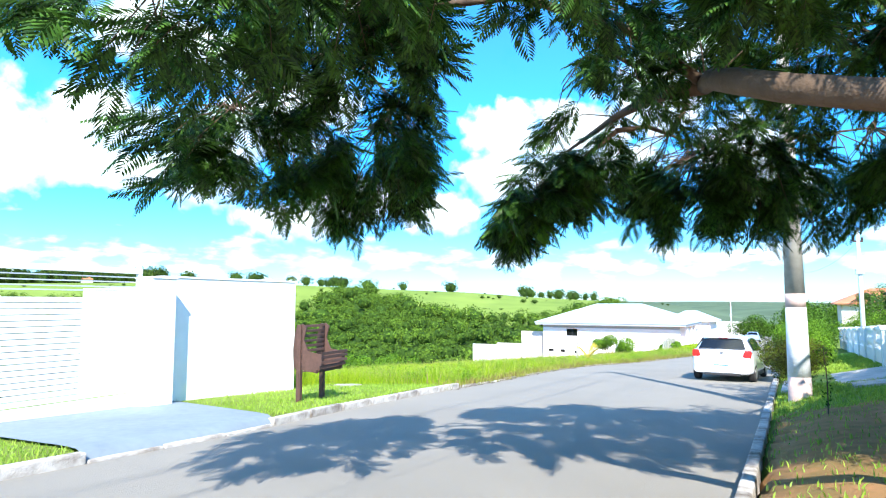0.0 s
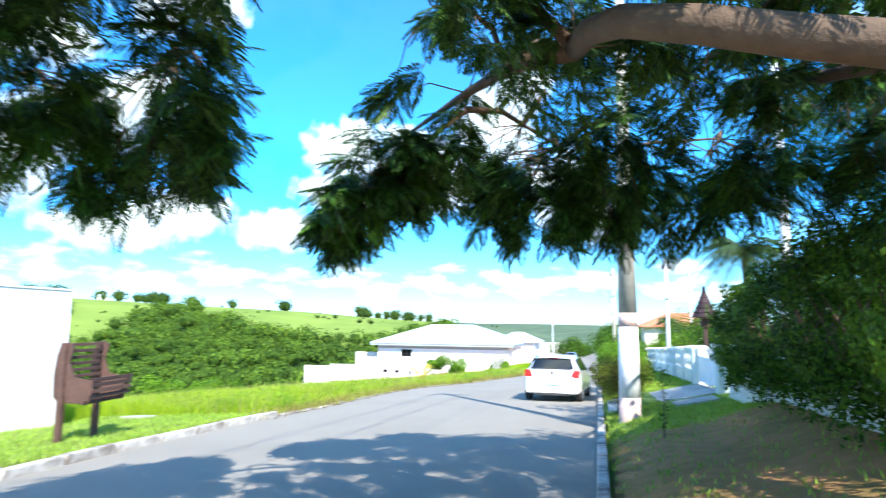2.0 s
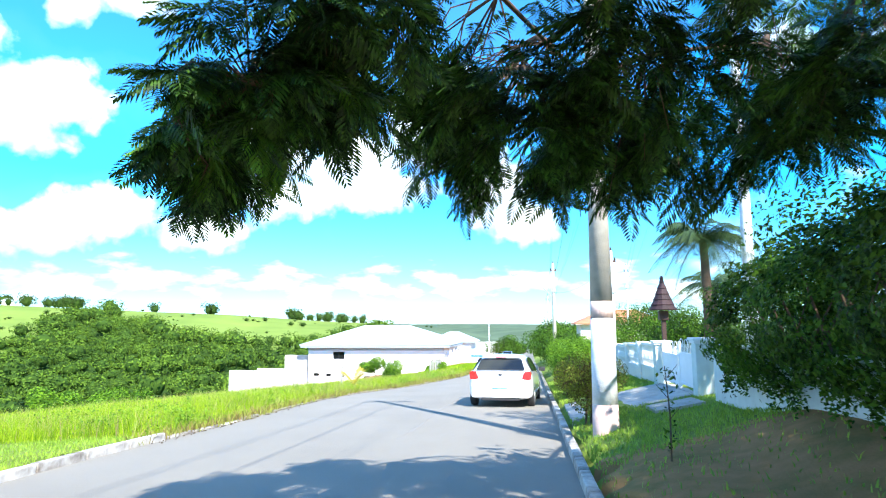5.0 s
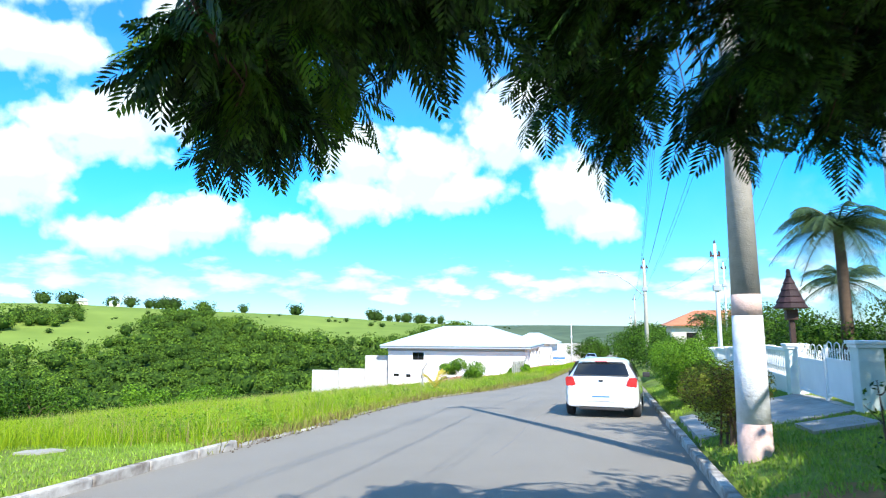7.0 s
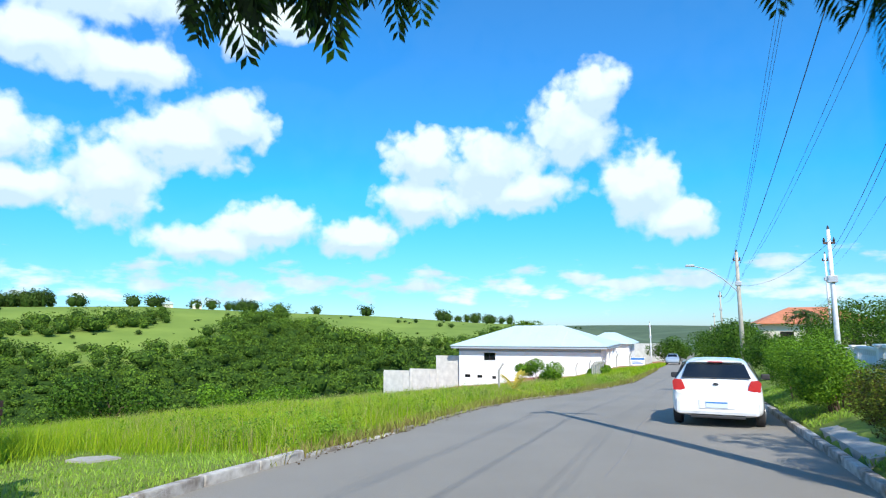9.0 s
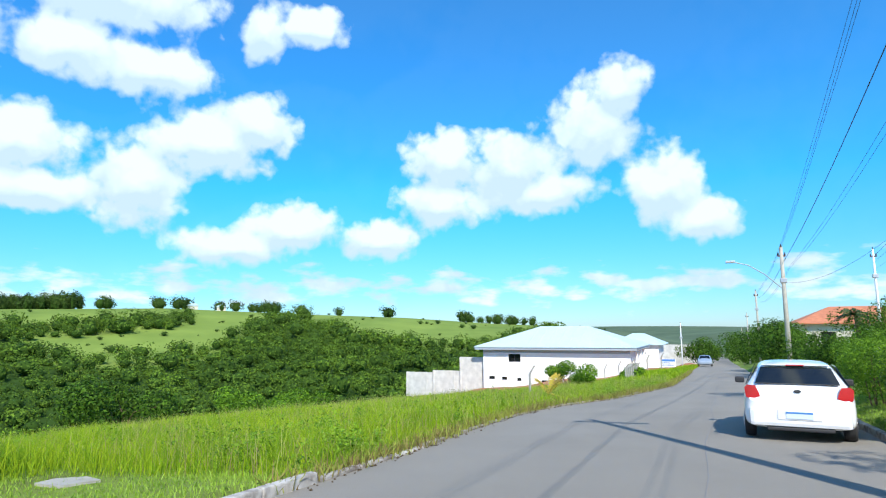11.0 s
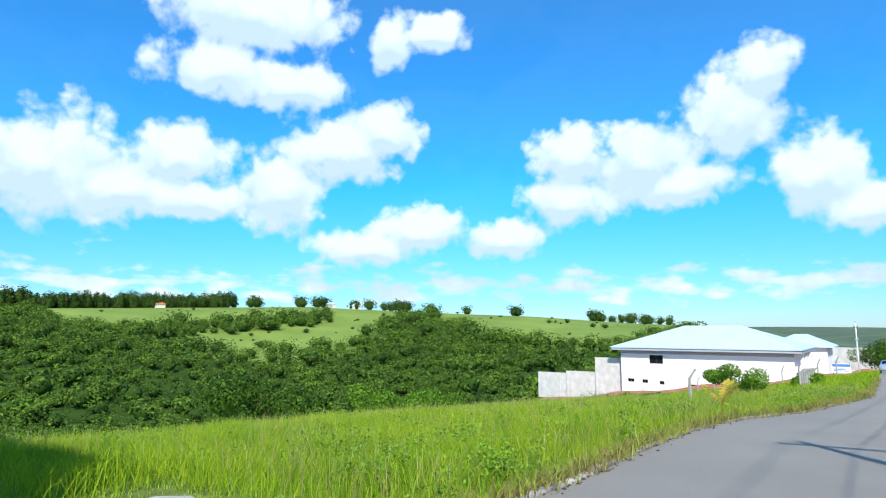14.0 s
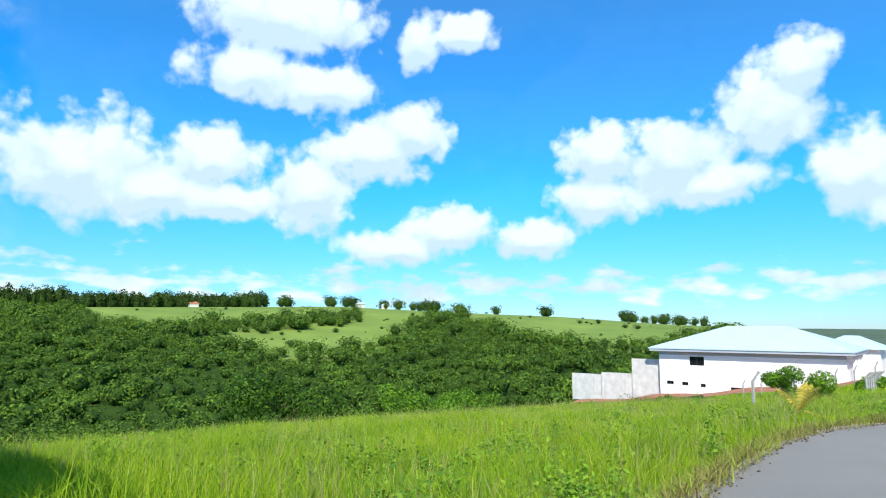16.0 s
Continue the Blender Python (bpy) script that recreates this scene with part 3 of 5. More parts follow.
def ridge_woods():
    spots = []
    for _ in range(560):          # plantation along the skyline
        a = radians(random.uniform(-52, -25.5))
        r = random.uniform(450, 515)
        x, y = 1 + r * math.sin(a), 12 + r * math.cos(a)
        h = random.uniform(11, 18) * (1.25 if a < radians(-41) else 1.0)
        spots.append((x, y, float(land(x, y)) - 1.5, h, random.uniform(5, 8)))
    for az, k, spread in ((-23.8, 5, 0.5), (-19.6, 6, 0.7), (-17.5, 8, 1.0), (-14.8, 3, 0.3), (-13.2, 3, 0.3), (-10.8, 12, 1.2), (-7.6, 3, 0.25), (-4.3, 4, 0.35), (0.3, 5, 0.6), (11, 30, 3.5)):
        for _ in range(k):
            a, r = radians(az + random.uniform(-spread, spread)), random.uniform(432, 462)
            x, y = 1 + r * math.sin(a), 12 + r * math.cos(a)
            h = random.uniform(6.5, 13)
            spots.append((x, y, float(land(x, y)) - 0.1 * h, h, h * random.uniform(0.8, 1.05)))
    for az, r, h in ((-23.1, 300, 5.5), (-22.5, 302, 5), (-19.2, 335, 3.6), (-19.0, 380, 3), (-12, 400, 3), (3.5, 392, 3.4), (5.2, 398, 4), (7.5, 380, 4), (8.6, 376, 4.5), (-30, 400, 2), (-36, 410, 2), (-1, 415, 2.5)):
        a = radians(az)
        x, y = 1 + r * math.sin(a), 12 + r * math.cos(a)
        spots.append((x, y, float(land(x, y)) - 0.3, h, h * 1.5))
    for _ in range(60):           # scattered bushes in the pasture
        az, r = random.uniform(-50, 24), random.uniform(300, 450)
        if is_pasture(az, r):
            x, y = 1 + r * math.sin(radians(az)), 12 + r * math.cos(radians(az))
            h = random.uniform(0.6, 2.4)
            spots.append((x, y, float(land(x, y)) - 0.2, h, h * 1.6))
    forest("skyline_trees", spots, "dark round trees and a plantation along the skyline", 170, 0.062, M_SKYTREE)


ridge_woods()


# ---- grass ----
def blades(name, spots, heights, width, lean, material, label):
    n = len(spots)
    p = np.asarray(spots, float)
    h = np.asarray(heights, float)
    a = np.random.rand(n) * 2 * np.pi
    wv = np.stack([np.cos(a), np.sin(a), np.zeros(n)], 1) * (width * np.random.uniform(0.6, 1.4, n))[:, None]
    b = np.random.rand(n) * 2 * np.pi
    ln = np.stack([np.cos(b), np.sin(b), np.zeros(n)], 1) * (h * lean * np.random.rand(n))[:, None]
    up = np.zeros((n, 3))
    up[:, 2] = h
    mid = p + up * 0.6 + ln * 0.35
    tip = p + up + ln
    V = np.stack([p - wv, p + wv, mid + wv * 0.75, mid - wv * 0.75, tip], 1).reshape(-1, 3)
    i = np.arange(n) * 5
    F = np.concatenate([np.stack([i, i + 1, i + 2], 1), np.stack([i, i + 2, i + 3], 1), np.stack([i + 3, i + 2, i + 4], 1)])
    ob = bulk(name, V, F, material)
    return tagged(ob, label, "grass", kind="stuff")


def field_points(count, s0, s1, w0, w1, keep):
    s = np.random.uniform(s0, s1, count)
    w = np.random.uniform(w0, w1, count)
    n = kerb_l(s) - w
    x, y = 0.5 * s + 0.866 * n, 0.866 * s - 0.5 * n
    k = keep(s, w, x, y)
    x, y, s, w = x[k], y[k], s[k], w[k]
    return np.stack([x, y, land(x, y) - 0.01], 1), s, w


def clumpy(x, y):
    return 0.5 + 0.12 * np.sin(x * 5.3 + 3 * np.sin(y * 3.1)) + 0.22 * np.sin(x * 1.9 + 2.1 * np.sin(y * 0.8)) + 0.25 * np.sin(y * 2.3 + 1.7 * np.sin(x * 1.1))


def grass():
    tall = lambda s, w, x, y: ((s > 13.4 + 0.4 * np.sin(w * 1.7)) | ((w > 3.5) & (s > 11.5))) & (w > 0.22 + 0.15 * np.sin(s * 3.1))
    p, s, w = field_points(215000, 11.4, 44, 0.1, 21, tall)
    h = (0.30 + 0.42 * clumpy(p[:, 0], p[:, 1]) * np.random.uniform(0.5, 1.2, len(p))) * step(0, 1.6, w + 0.5)
    blades("tall_grass", p, h * (0.62 + 0.16 * (1 - step(18, 28, s))), 0.0042 + 0.005 * step(16, 30, s), 1.25, M_BLADE, "tall bright green grass on the vacant lot")
    p, s, w = field_points(60000, 44, 100, 0.1, 22, lambda s, w, x, y: ~((s > 74) & (w > 2)))
    h = 0.22 + 0.3 * clumpy(p[:, 0] * 0.6, p[:, 1] * 0.6) * np.random.uniform(0.5, 1.2, len(p))
    blades("far_tall_grass", p, h, 0.026, 0.8, M_BLADE, "tall bright green grass farther down the lot")
    p, s, w = field_points(30000, 13.5, 44, 0.3, 20, tall)
    blades("seed_stalks", p, np.random.uniform(0.35, 0.72, len(p)) * (0.55 + 0.45 * clumpy(p[:, 0] * 0.7, p[:, 1] * 0.7)), 0.0042, 0.5, M_SEED, "thin pale seed stalks standing in the tall grass")
    lawn = lambda s, w, x, y: (s < 14.5) & ~((s > 4.0) & (s < 7.2 + 0.2 * w)) & (w > 0.1) & ((w < 3.6) | ((s > 11.4) & (w < 4.2)))
    p, s, w = field_points(46000, -4, 15, 0.1, 6.0, lawn)
    blades("lawn_grass", p, np.random.uniform(0.03, 0.085, len(p)), 0.007, 0.9, M_SHORT, "short mown lawn between wall and kerb")
    s = np.random.uniform(2, 30, 52000)
    q = np.random.uniform(0.12, 3.4, 52000)
    n = kerb_r(s) + q
    keep = ~((s > 15.9) & (s < 19.4)) & (np.random.rand(52000) < np.where(s < 11, 0.13, 0.9))
    x, y = (0.5 * s + 0.866 * n)[keep], (0.866 * s - 0.5 * n)[keep]
    blades("verge_grass", np.stack([x, y, land(x, y) - 0.005], 1), np.random.uniform(0.03, 0.08, len(x)), 0.007, 0.9, M_SHORT, "thin short grass on the shaded verge")


grass()


def weeds():
    """Broad-leaved weeds among the grass, thicker towards the road."""
    random.seed(78)
    np.random.seed(78)
    P, N, Z = [], [], []
    for k in range(420):
        sx = random.uniform(13.2, 40)
        wx = 0.35 + 15 * random.random() ** 1.8
        nx = float(kerb_l(sx)) - wx
        x, y = 0.5 * sx + 0.866 * nx, 0.866 * sx - 0.5 * nx
        if float(clumpy(np.float64(x * 0.5), np.float64(y * 0.5))) < 0.45:
            continue
        h, r, m = random.uniform(0.15, 0.5), random.uniform(0.12, 0.35), random.randint(60, 160)
        d = np.random.normal(size=(m, 3)) * (r * 0.55, r * 0.55, 0.28 * h)
        P.append(d + (x, y, float(land(x, y)) + h * 0.6))
        N.append(np.random.normal(size=(m, 3)) * 0.6 + (0, -0.2, 0.9))
        Z.append(np.random.uniform(0.016, 0.042, m))
    V, F = quads(np.concatenate(P), np.concatenate(N), np.concatenate(Z), 1.1)
    tagged(bulk("weeds", V, F, M_WEED), "leafy green weeds growing among the tall grass", "weeds", kind="stuff")


weeds()


def edge_debris():
    """Clods, stones and dry grass along the ragged road edge."""
    random.seed(77)
    np.random.seed(77)
    n = 1500
    s = np.random.uniform(13.5, 62, n)
    off = np.random.normal(0.02, 0.10, n)
    nn = kerb_l(s) + off
    x, y = 0.5 * s + 0.866 * nn, 0.866 * s - 0.5 * nn
    z = plane(x, y) + np.where(off < 0, 0.04, 0.0) + 0.01
    size = np.random.uniform(0.008, 0.03, n)
    V, F = [], []
    oct_ = np.array([(1, 0, 0), (0, 1, 0), (-1, 0, 0), (0, -1, 0), (0, 0, 0.7), (0, 0, -0.5)], float)
    tri = np.array([(0, 1, 4), (1, 2, 4), (2, 3, 4), (3, 0, 4), (1, 0, 5), (2, 1, 5), (3, 2, 5), (0, 3, 5)])
    for k in range(n):
        V.append(oct_ * size[k] * np.random.uniform(0.6, 1.4, (6, 1)) + (x[k], y[k], z[k]))
        F.append(tri + 6 * k)
    tagged(bulk("edge_clods", np.concatenate(V), np.concatenate(F), M_CLOD), "dark clods and stones along the ragged road edge", "debris", kind="stuff")
    n = 9000
    s = np.random.uniform(13.2, 64, n)
    off = np.random.normal(-0.06, 0.10, n)
    nn = kerb_l(s) + np.minimum(off, 0.16)
    x, y = 0.5 * s + 0.866 * nn, 0.866 * s - 0.5 * nn
    blades("edge_grass", np.stack([x, y, plane(x, y) + 0.02], 1), np.random.uniform(0.05, 0.28, n), 0.007, 1.6, M_EDGE, "dry and green grass hanging over the road edge")


edge_debris()


# ---- left side of the street ----
def slab(name, corners, lift, thick, material, label, category, kind="structure"):
    """A flat slab over corners given on the street's grid, following the ground."""
    b = bmesh.new()
    top, low = [], []
    for s, n in corners:
        x, y, z = on(s, n)
        top.append(b.verts.new((x, y, z + lift)))
        low.append(b.verts.new((x, y, z + lift - thick)))
    b.faces.new(top)
    b.faces.new(low[::-1])
    for k in range(len(top)):
        j = (k + 1) % len(top)
        b.faces.new((top[k], low[k], low[j], top[j]))
    bmesh.ops.recalc_face_normals(b, faces=b.faces[:])
    return tagged(part(name, b, material), label, category, kind=kind)


def driveway():
    V, F = [], []
    rows = [0.0, 0.05, 0.2, 0.5, 1.0, 1.5, 2.0, 2.7, 3.46]
    for i, w in enumerate(rows):
        for j in range(9):
            s = 4.0 + (3.1 + 0.75 * w / 3.46) * j / 8
            n = float(kerb_l(s)) - w + 0.02
            x, y, z = on(s, n)
            zr = float(plane(np.float64(x), np.float64(y)))
            V.append((x, y, zr + 0.005 if i == 0 else zr + 0.10 if i == 1 else zr + 0.15 if i == 2 else max(z, zr) + 0.045))
        if i:
            for j in range(8):
                k = 9 * (i - 1) + j
                F.append((k, k + 1, k + 10, k + 9))
    tagged(bulk("driveway", V, F, M_DRIVE, smooth=True), "smooth grey-blue cement driveway to the garage gate", "driveway", kind="structure")


driveway()


def walled_house():
    front = -10.72
    wall = thing("wall_left", at(7.5, front, -0.1), "tall plain white-painted garden wall beside the street", "wall", kind="structure")
    part("wall_panel", box(-0.2, 0.0, -0.4, 0.0, 3.66, 2.56, 0.008), M_WHITE, wall)
    part("coping", box(-0.22, 0.0, 2.563, 0.02, 3.67, 2.60, 0.006), M_WHITE, wall)
    part("wall_return", box(-9, 3.46, -1.2, -0.203, 3.66, 2.54, 0.008), M_WHITE, wall)
    far = thing("wall_back", at(2.9, front, -0.1), "tall plain white-painted garden wall beside the gate", "wall", kind="structure")
    part("wall_panel", box(-0.2, -7.0, -0.4, 0.0, -0.5, 2.72, 0.008), M_WHITE, far)
    for s in (7.0, 2.45):
        p = thing("gate_pillar", at(s, front, -0.1), "square white-painted gate pillar", "pillar", kind="structure")
        part("shaft", box(-0.1, 0.0, -0.4, 0.42, 0.5, 2.50, 0.01), M_WHITE, p)
        part("cap", box(-0.12, -0.02, 2.502, 0.44, 0.52, 2.54, 0.008), M_WHITE, p)
    g = thing("garage_gate", at(2.95, front, 0.03), "white slatted metal garage gate with an open grille on top", "gate")
    L = 4.03
    part("frame", box(0.05, 0.0, -0.22, 0.11, L, 0.10, 0.006), M_GATE, g)
    part("top_beam", box(0.03, 0.0, 2.30, 0.13, L, 2.40, 0.006), M_GATE, g)
    part("stile", box(0.04, 0.0, 0.103, 0.12, 0.08, 2.297, 0.004), M_GATE, g)
    part("stile", box(0.04, L - 0.08, 0.103, 0.12, L, 2.297, 0.004), M_GATE, g)
    z = 0.12
    slat = box(-0.012, 0.085, 0, 0.012, L - 0.085, 0.088, 0.004)
    me = bpy.data.meshes.new("slat")
    slat.to_mesh(me)
    slat.free()
    while z < 1.86:
        link("slat", me, M_GATE, g, pose(0.08, 0, z, 0, -8, 0))
        z += 0.097
    for zz in (1.97, 2.04, 2.13, 2.22):
        part("bar", box(0.07, 0.085, zz, 0.09, L - 0.085, zz + 0.022), M_EAVE, g)
    h = thing("garage_hall", at(3.0, front - 2.2, -0.1), "pale rendered garage wall behind the gate", "building", kind="structure")
    part("back_wall", box(-6, -7, -0.5, -5.8, 5.2, 2.2), M_CREAM, h)


walled_house()


def waste_bin():
    b = thing("slatted_waste_bin", at(8.95, -8.5, 0, 10), "weathered brown wooden slatted bin stand on two posts", "bin")
    L = 0.95
    for y in (0.05, L - 0.05):
        part("post", box(-0.04, y - 0.045, -0.1, 0.05, y + 0.045, 1.50, 0.008), M_WOOD, b)
        side = prism([(0.06, 0.62), (0.42, 0.56), (0.52, 0.70), (0.55, 0.92), (0.20, 0.98), (0.10, 1.20), (0.16, 1.45), (0.06, 1.52)], 0.03)
        part("side_board", side, M_WOOD, b, m=pose(0, y - 0.015, 0))
        part("rear_board", prism([(-0.05, 0.60), (-0.12, 0.68), (-0.14, 1.0), (-0.11, 1.3), (-0.05, 1.5)], 0.03), M_WOOD, b, m=pose(0, y - 0.015, 0))
    for k in range(9):
        z = 0.66 + k * 0.098
        x = 0.09 if z > 0.98 else 0.0
        part("back_slat", box(0.055, 0.02, z, 0.075, L - 0.02, z + 0.05, 0.004), M_WOOD, b)
    for k, (x, z) in enumerate(((0.42, 0.575), (0.50, 0.66), (0.53, 0.75), (0.54, 0.84), (0.54, 0.915))):
        part("tray_slat", box(x, -0.03, z, x + 0.02, L + 0.03, z + 0.058, 0.004), M_WOOD, b)
    for k in range(4):
        part("tray_board", box(0.08 + k * 0.085, 0.02, 0.585, 0.15 + k * 0.085, L - 0.02, 0.603, 0.003), M_WOOD, b)


waste_bin()
slab("inspection_slab", [(12.35, -10.0), (12.8, -9.9), (12.95, -10.35), (12.7, -10.6), (12.4, -10.5)], 0.05, 0.12, M_CONCRETE, "pale rough concrete slab lying in the grass", "slab", kind="")


# ---- plants ----
def bush(name, m, lobes, leaves, size, material, label, category, stems=5, base_r=0.1, height=1.0, group="", root=0.0):
    t = thing(name, m, label, category, group)
    p, n = lobes_cloud(leaves, lobes, 0.6, 0.45)
    n[:, 2] += 0.2
    V, F = quads(p, n, size * np.random.uniform(0.6, 1.3, leaves), 1.0)
    bulk("leaves", V, F, material, t)
    for k in range(stems):
        lb = lobes[k % len(lobes)]
        a = random.uniform(0, 6.28)
        x0, y0 = base_r * math.cos(a) + root, base_r * math.sin(a)
        part("stem", tube([(x0, lb[1] if root else y0, -0.3), (x0 * 0.6 + lb[0] * 0.4, (lb[1] if root else y0 * 0.6 + lb[1] * 0.4), height * 0.35), (lb[0], lb[1], lb[2])], [0.022, 0.016, 0.006], 5), M_BARK, t)
    return t


def shrub(s, n, length, width, height, leaves, label, seed, material=M_SHRUB, size=0.022):
    random.seed(seed)
    np.random.seed(seed)
    lobes = []
    for _ in range(max(6, int(length * 4))):
        q = random.uniform(0.26, 0.36) * height
        lobes.append((random.uniform(-0.5, 0.5) * (width - q), random.uniform(-0.5, 0.5) * (length - q), random.uniform(0.30, 0.78) * height, q, q * 1.1, q * 0.85))
    bush("shrub", at(s, n), lobes, leaves, size, material, label, "shrub", 7, 0.15, height, "roadside shrubs")


shrub(14.6, -0.05, 1.6, 1.0, 1.28, 20000, "brownish green clipped shrub beside the lamp pole", 3, M_RUST, 0.017)
shrub(20.5, 0.2, 2.8, 1.35, 1.42, 30000, "bright green rounded shrub on the verge", 4, size=0.026)
shrub(24.8, 0.2, 3.2, 1.5, 1.6, 24000, "bright green rounded shrub on the verge", 5)
shrub(36, 0.6, 7, 2.2, 2.0, 10000, "bushy green shrub on the verge farther down", 6, M_HEDGE, 0.05)
shrub(53, 0.8, 9, 3.0, 3.4, 10000, "tall bushy tree-like shrub beside the street", 7, M_HEDGE, 0.08)
shrub(66, 0.9, 9, 3.2, 3.8, 8000, "tall bushy tree-like shrub beside the street", 8, M_HEDGE, 0.09)


def hedge():
    """A clipped overhanging hedge: a rounded long body of small leaves, lumpy on top."""
    random.seed(11)
    np.random.seed(11)
    t = thing("hedge", at(4.9, 1.45, 0.0), "large overhanging dark green clipped hedge above a low wall", "hedge")
    L, count = 8.6, 95000
    y = np.random.uniform(0, L, count)
    a = np.random.uniform(-0.62, 1.5, count) * math.pi      # round the cross-section, from the top
    q = np.random.rand(count) ** 1.6 * 0.22
    lump = 0.13 * np.sin(y * 2.9 + 2 * np.sin(a * 3)) + 0.09 * np.sin(y * 6.1 + a * 5) + 0.05 * np.sin(y * 13 + a * 9)
    end = np.sqrt(np.clip(1 - (np.clip(y - (L - 1.1), 0, 1.1) / 1.1) ** 2, 0.02, 1))
    hang = np.interp(y, [0, 1.5, 3.2, 5.0, L], [0.85, 0.98, 1.05, 1.05, 1.05])      # how high it starts
    crest = np.interp(y, [0, 3, 6, L - 0.8, L], [2.75, 2.7, 2.6, 2.45, 2.2])
    ca, sa = np.cos(a), np.sin(a)
    ca, sa = np.sign(ca) * np.abs(ca) ** 0.55, np.sign(sa) * np.abs(sa) ** 0.55      # a square with round corners
    rx, rz = (0.95 + lump - q) * (0.55 + 0.45 * end), ((crest - hang) / 2 + lump * 0.7 - q) * (0.45 + 0.55 * end)
    p = np.stack([0.95 - sa * rx, y, (crest + hang) / 2 + ca * rz], 1)
    x0, y0, z0 = on(4.9, 1.45)
    n = np.stack([-sa, 0.9 * (1 - end), ca + 0.15], 1) + 0.42 * np.random.normal(size=(count, 3))
    gx, gy = x0 + 0.866 * p[:, 0] + 0.5 * p[:, 1], y0 - 0.5 * p[:, 0] + 0.866 * p[:, 1]
    p[:, 2] += plane(gx, gy) - z0
    V, F = quads(p, n, 0.034 * np.random.uniform(0.6, 1.3, count))
    bulk("leaves", V, F, M_HEDGE, t)
    for k in range(16):
        yy = 0.5 + 0.5 * k
        zz = float(land(x0 + 0.95 * 0.866 + 0.5 * yy, y0 - 0.475 + 0.866 * yy)) - z0
        for e in (-1, 1):
            part("stem", tube([(0.95, yy, zz - 0.2), (0.95 + 0.2 * e, yy + random.uniform(-0.2, 0.2), zz + 0.7), (0.95 + 0.5 * e, yy + random.uniform(-0.4, 0.4), zz + 1.5)], [0.035, 0.025, 0.008], 5), M_BARK, t)
    # loose shoots that trail over the wall
    pp = []
    for k in range(70):
        yy = random.uniform(1.5, L - 0.3)
        zz = float(plane(x0 + 0.5 * yy, y0 + 0.866 * yy)) - z0 + float(np.interp(yy, [0, 3.2, L], [0.9, 1.03, 1.05]))
        u = np.random.rand(26, 1)
        pp.append(np.array([[0.12 + random.uniform(0, 0.3), yy, zz + 0.1]]) + u * [[-0.05, random.uniform(-0.1, 0.1), -random.uniform(0.15, 0.4)]] + np.random.normal(0, 0.025, (26, 3)))
    pp = np.concatenate(pp)
    V, F = quads(pp, np.random.normal(size=pp.shape) + [[-0.8, 0, 0.4]], 0.03)
    tagged(bulk("trailing_growth", V, F, M_HEDGE, t), kind="stuff")


hedge()


def low_wall():
    w = thing("wall_low", at(3.0, 1.95, -0.25), "low pale green painted wall under the hedge", "wall", kind="structure")
    part("wall_panel", box(0, 0, -0.5, 0.18, 11.55, 0.50, 0.01), M_MINT, w)
    part("coping", box(-0.02, 0, 0.503, 0.20, 11.56, 0.545, 0.008), M_MINT, w)


low_wall()


def frond_mesh(length, pairs, leaflets, droop, seed):
    """A feathery twice-divided leaf: leaflets in rows on side stalks of a bent stalk."""
    rnd = random.Random(seed)
    V, F = [], []

    def tri(a, b, c):
        k = len(V)
        V.extend((a, b, c))
        F.append((k, k + 1, k + 2))

    for k in range(pairs):
        q = (k + 1.0) / pairs
        base = Vector((q * length, 0, -droop * length * q * q))
        span = length * 0.40 * (math.sin(math.pi * min(0.93, 0.16 + 0.80 * q)) ** 0.7)
        for side in (-1, 1):
            way = Vector((0.62 + 0.3 * q + rnd.uniform(-0.08, 0.08), side * 0.85, -0.22 - 0.25 * q + rnd.uniform(-0.1, 0.1))).normalized()
            across = way.cross(Vector((0, 0, 1))).normalized() * length * 0.031
            mid = base + way * span * 0.55
            tip = base + way * span + Vector((0, 0, -0.14 * span))
            tri(base, mid - across, mid + across)
            tri(mid - across, tip, mid + across)
    n = len(V)
    for k in range(4):                     # the stalk
        a, b = k / 4, (k + 1) / 4
        pa, pb = Vector((a * length, 0, -droop * length * a * a)), Vector((b * length, 0, -droop * length * b * b))
        r = 0.003
        tri(pa + Vector((0, r, 0)), pa - Vector((0, r, 0)), pb)
        tri(pa + Vector((0, 0, r)), pa - Vector((0, 0, r)), pb)
    return np.array([tuple(v) for v in V]), np.array(F)


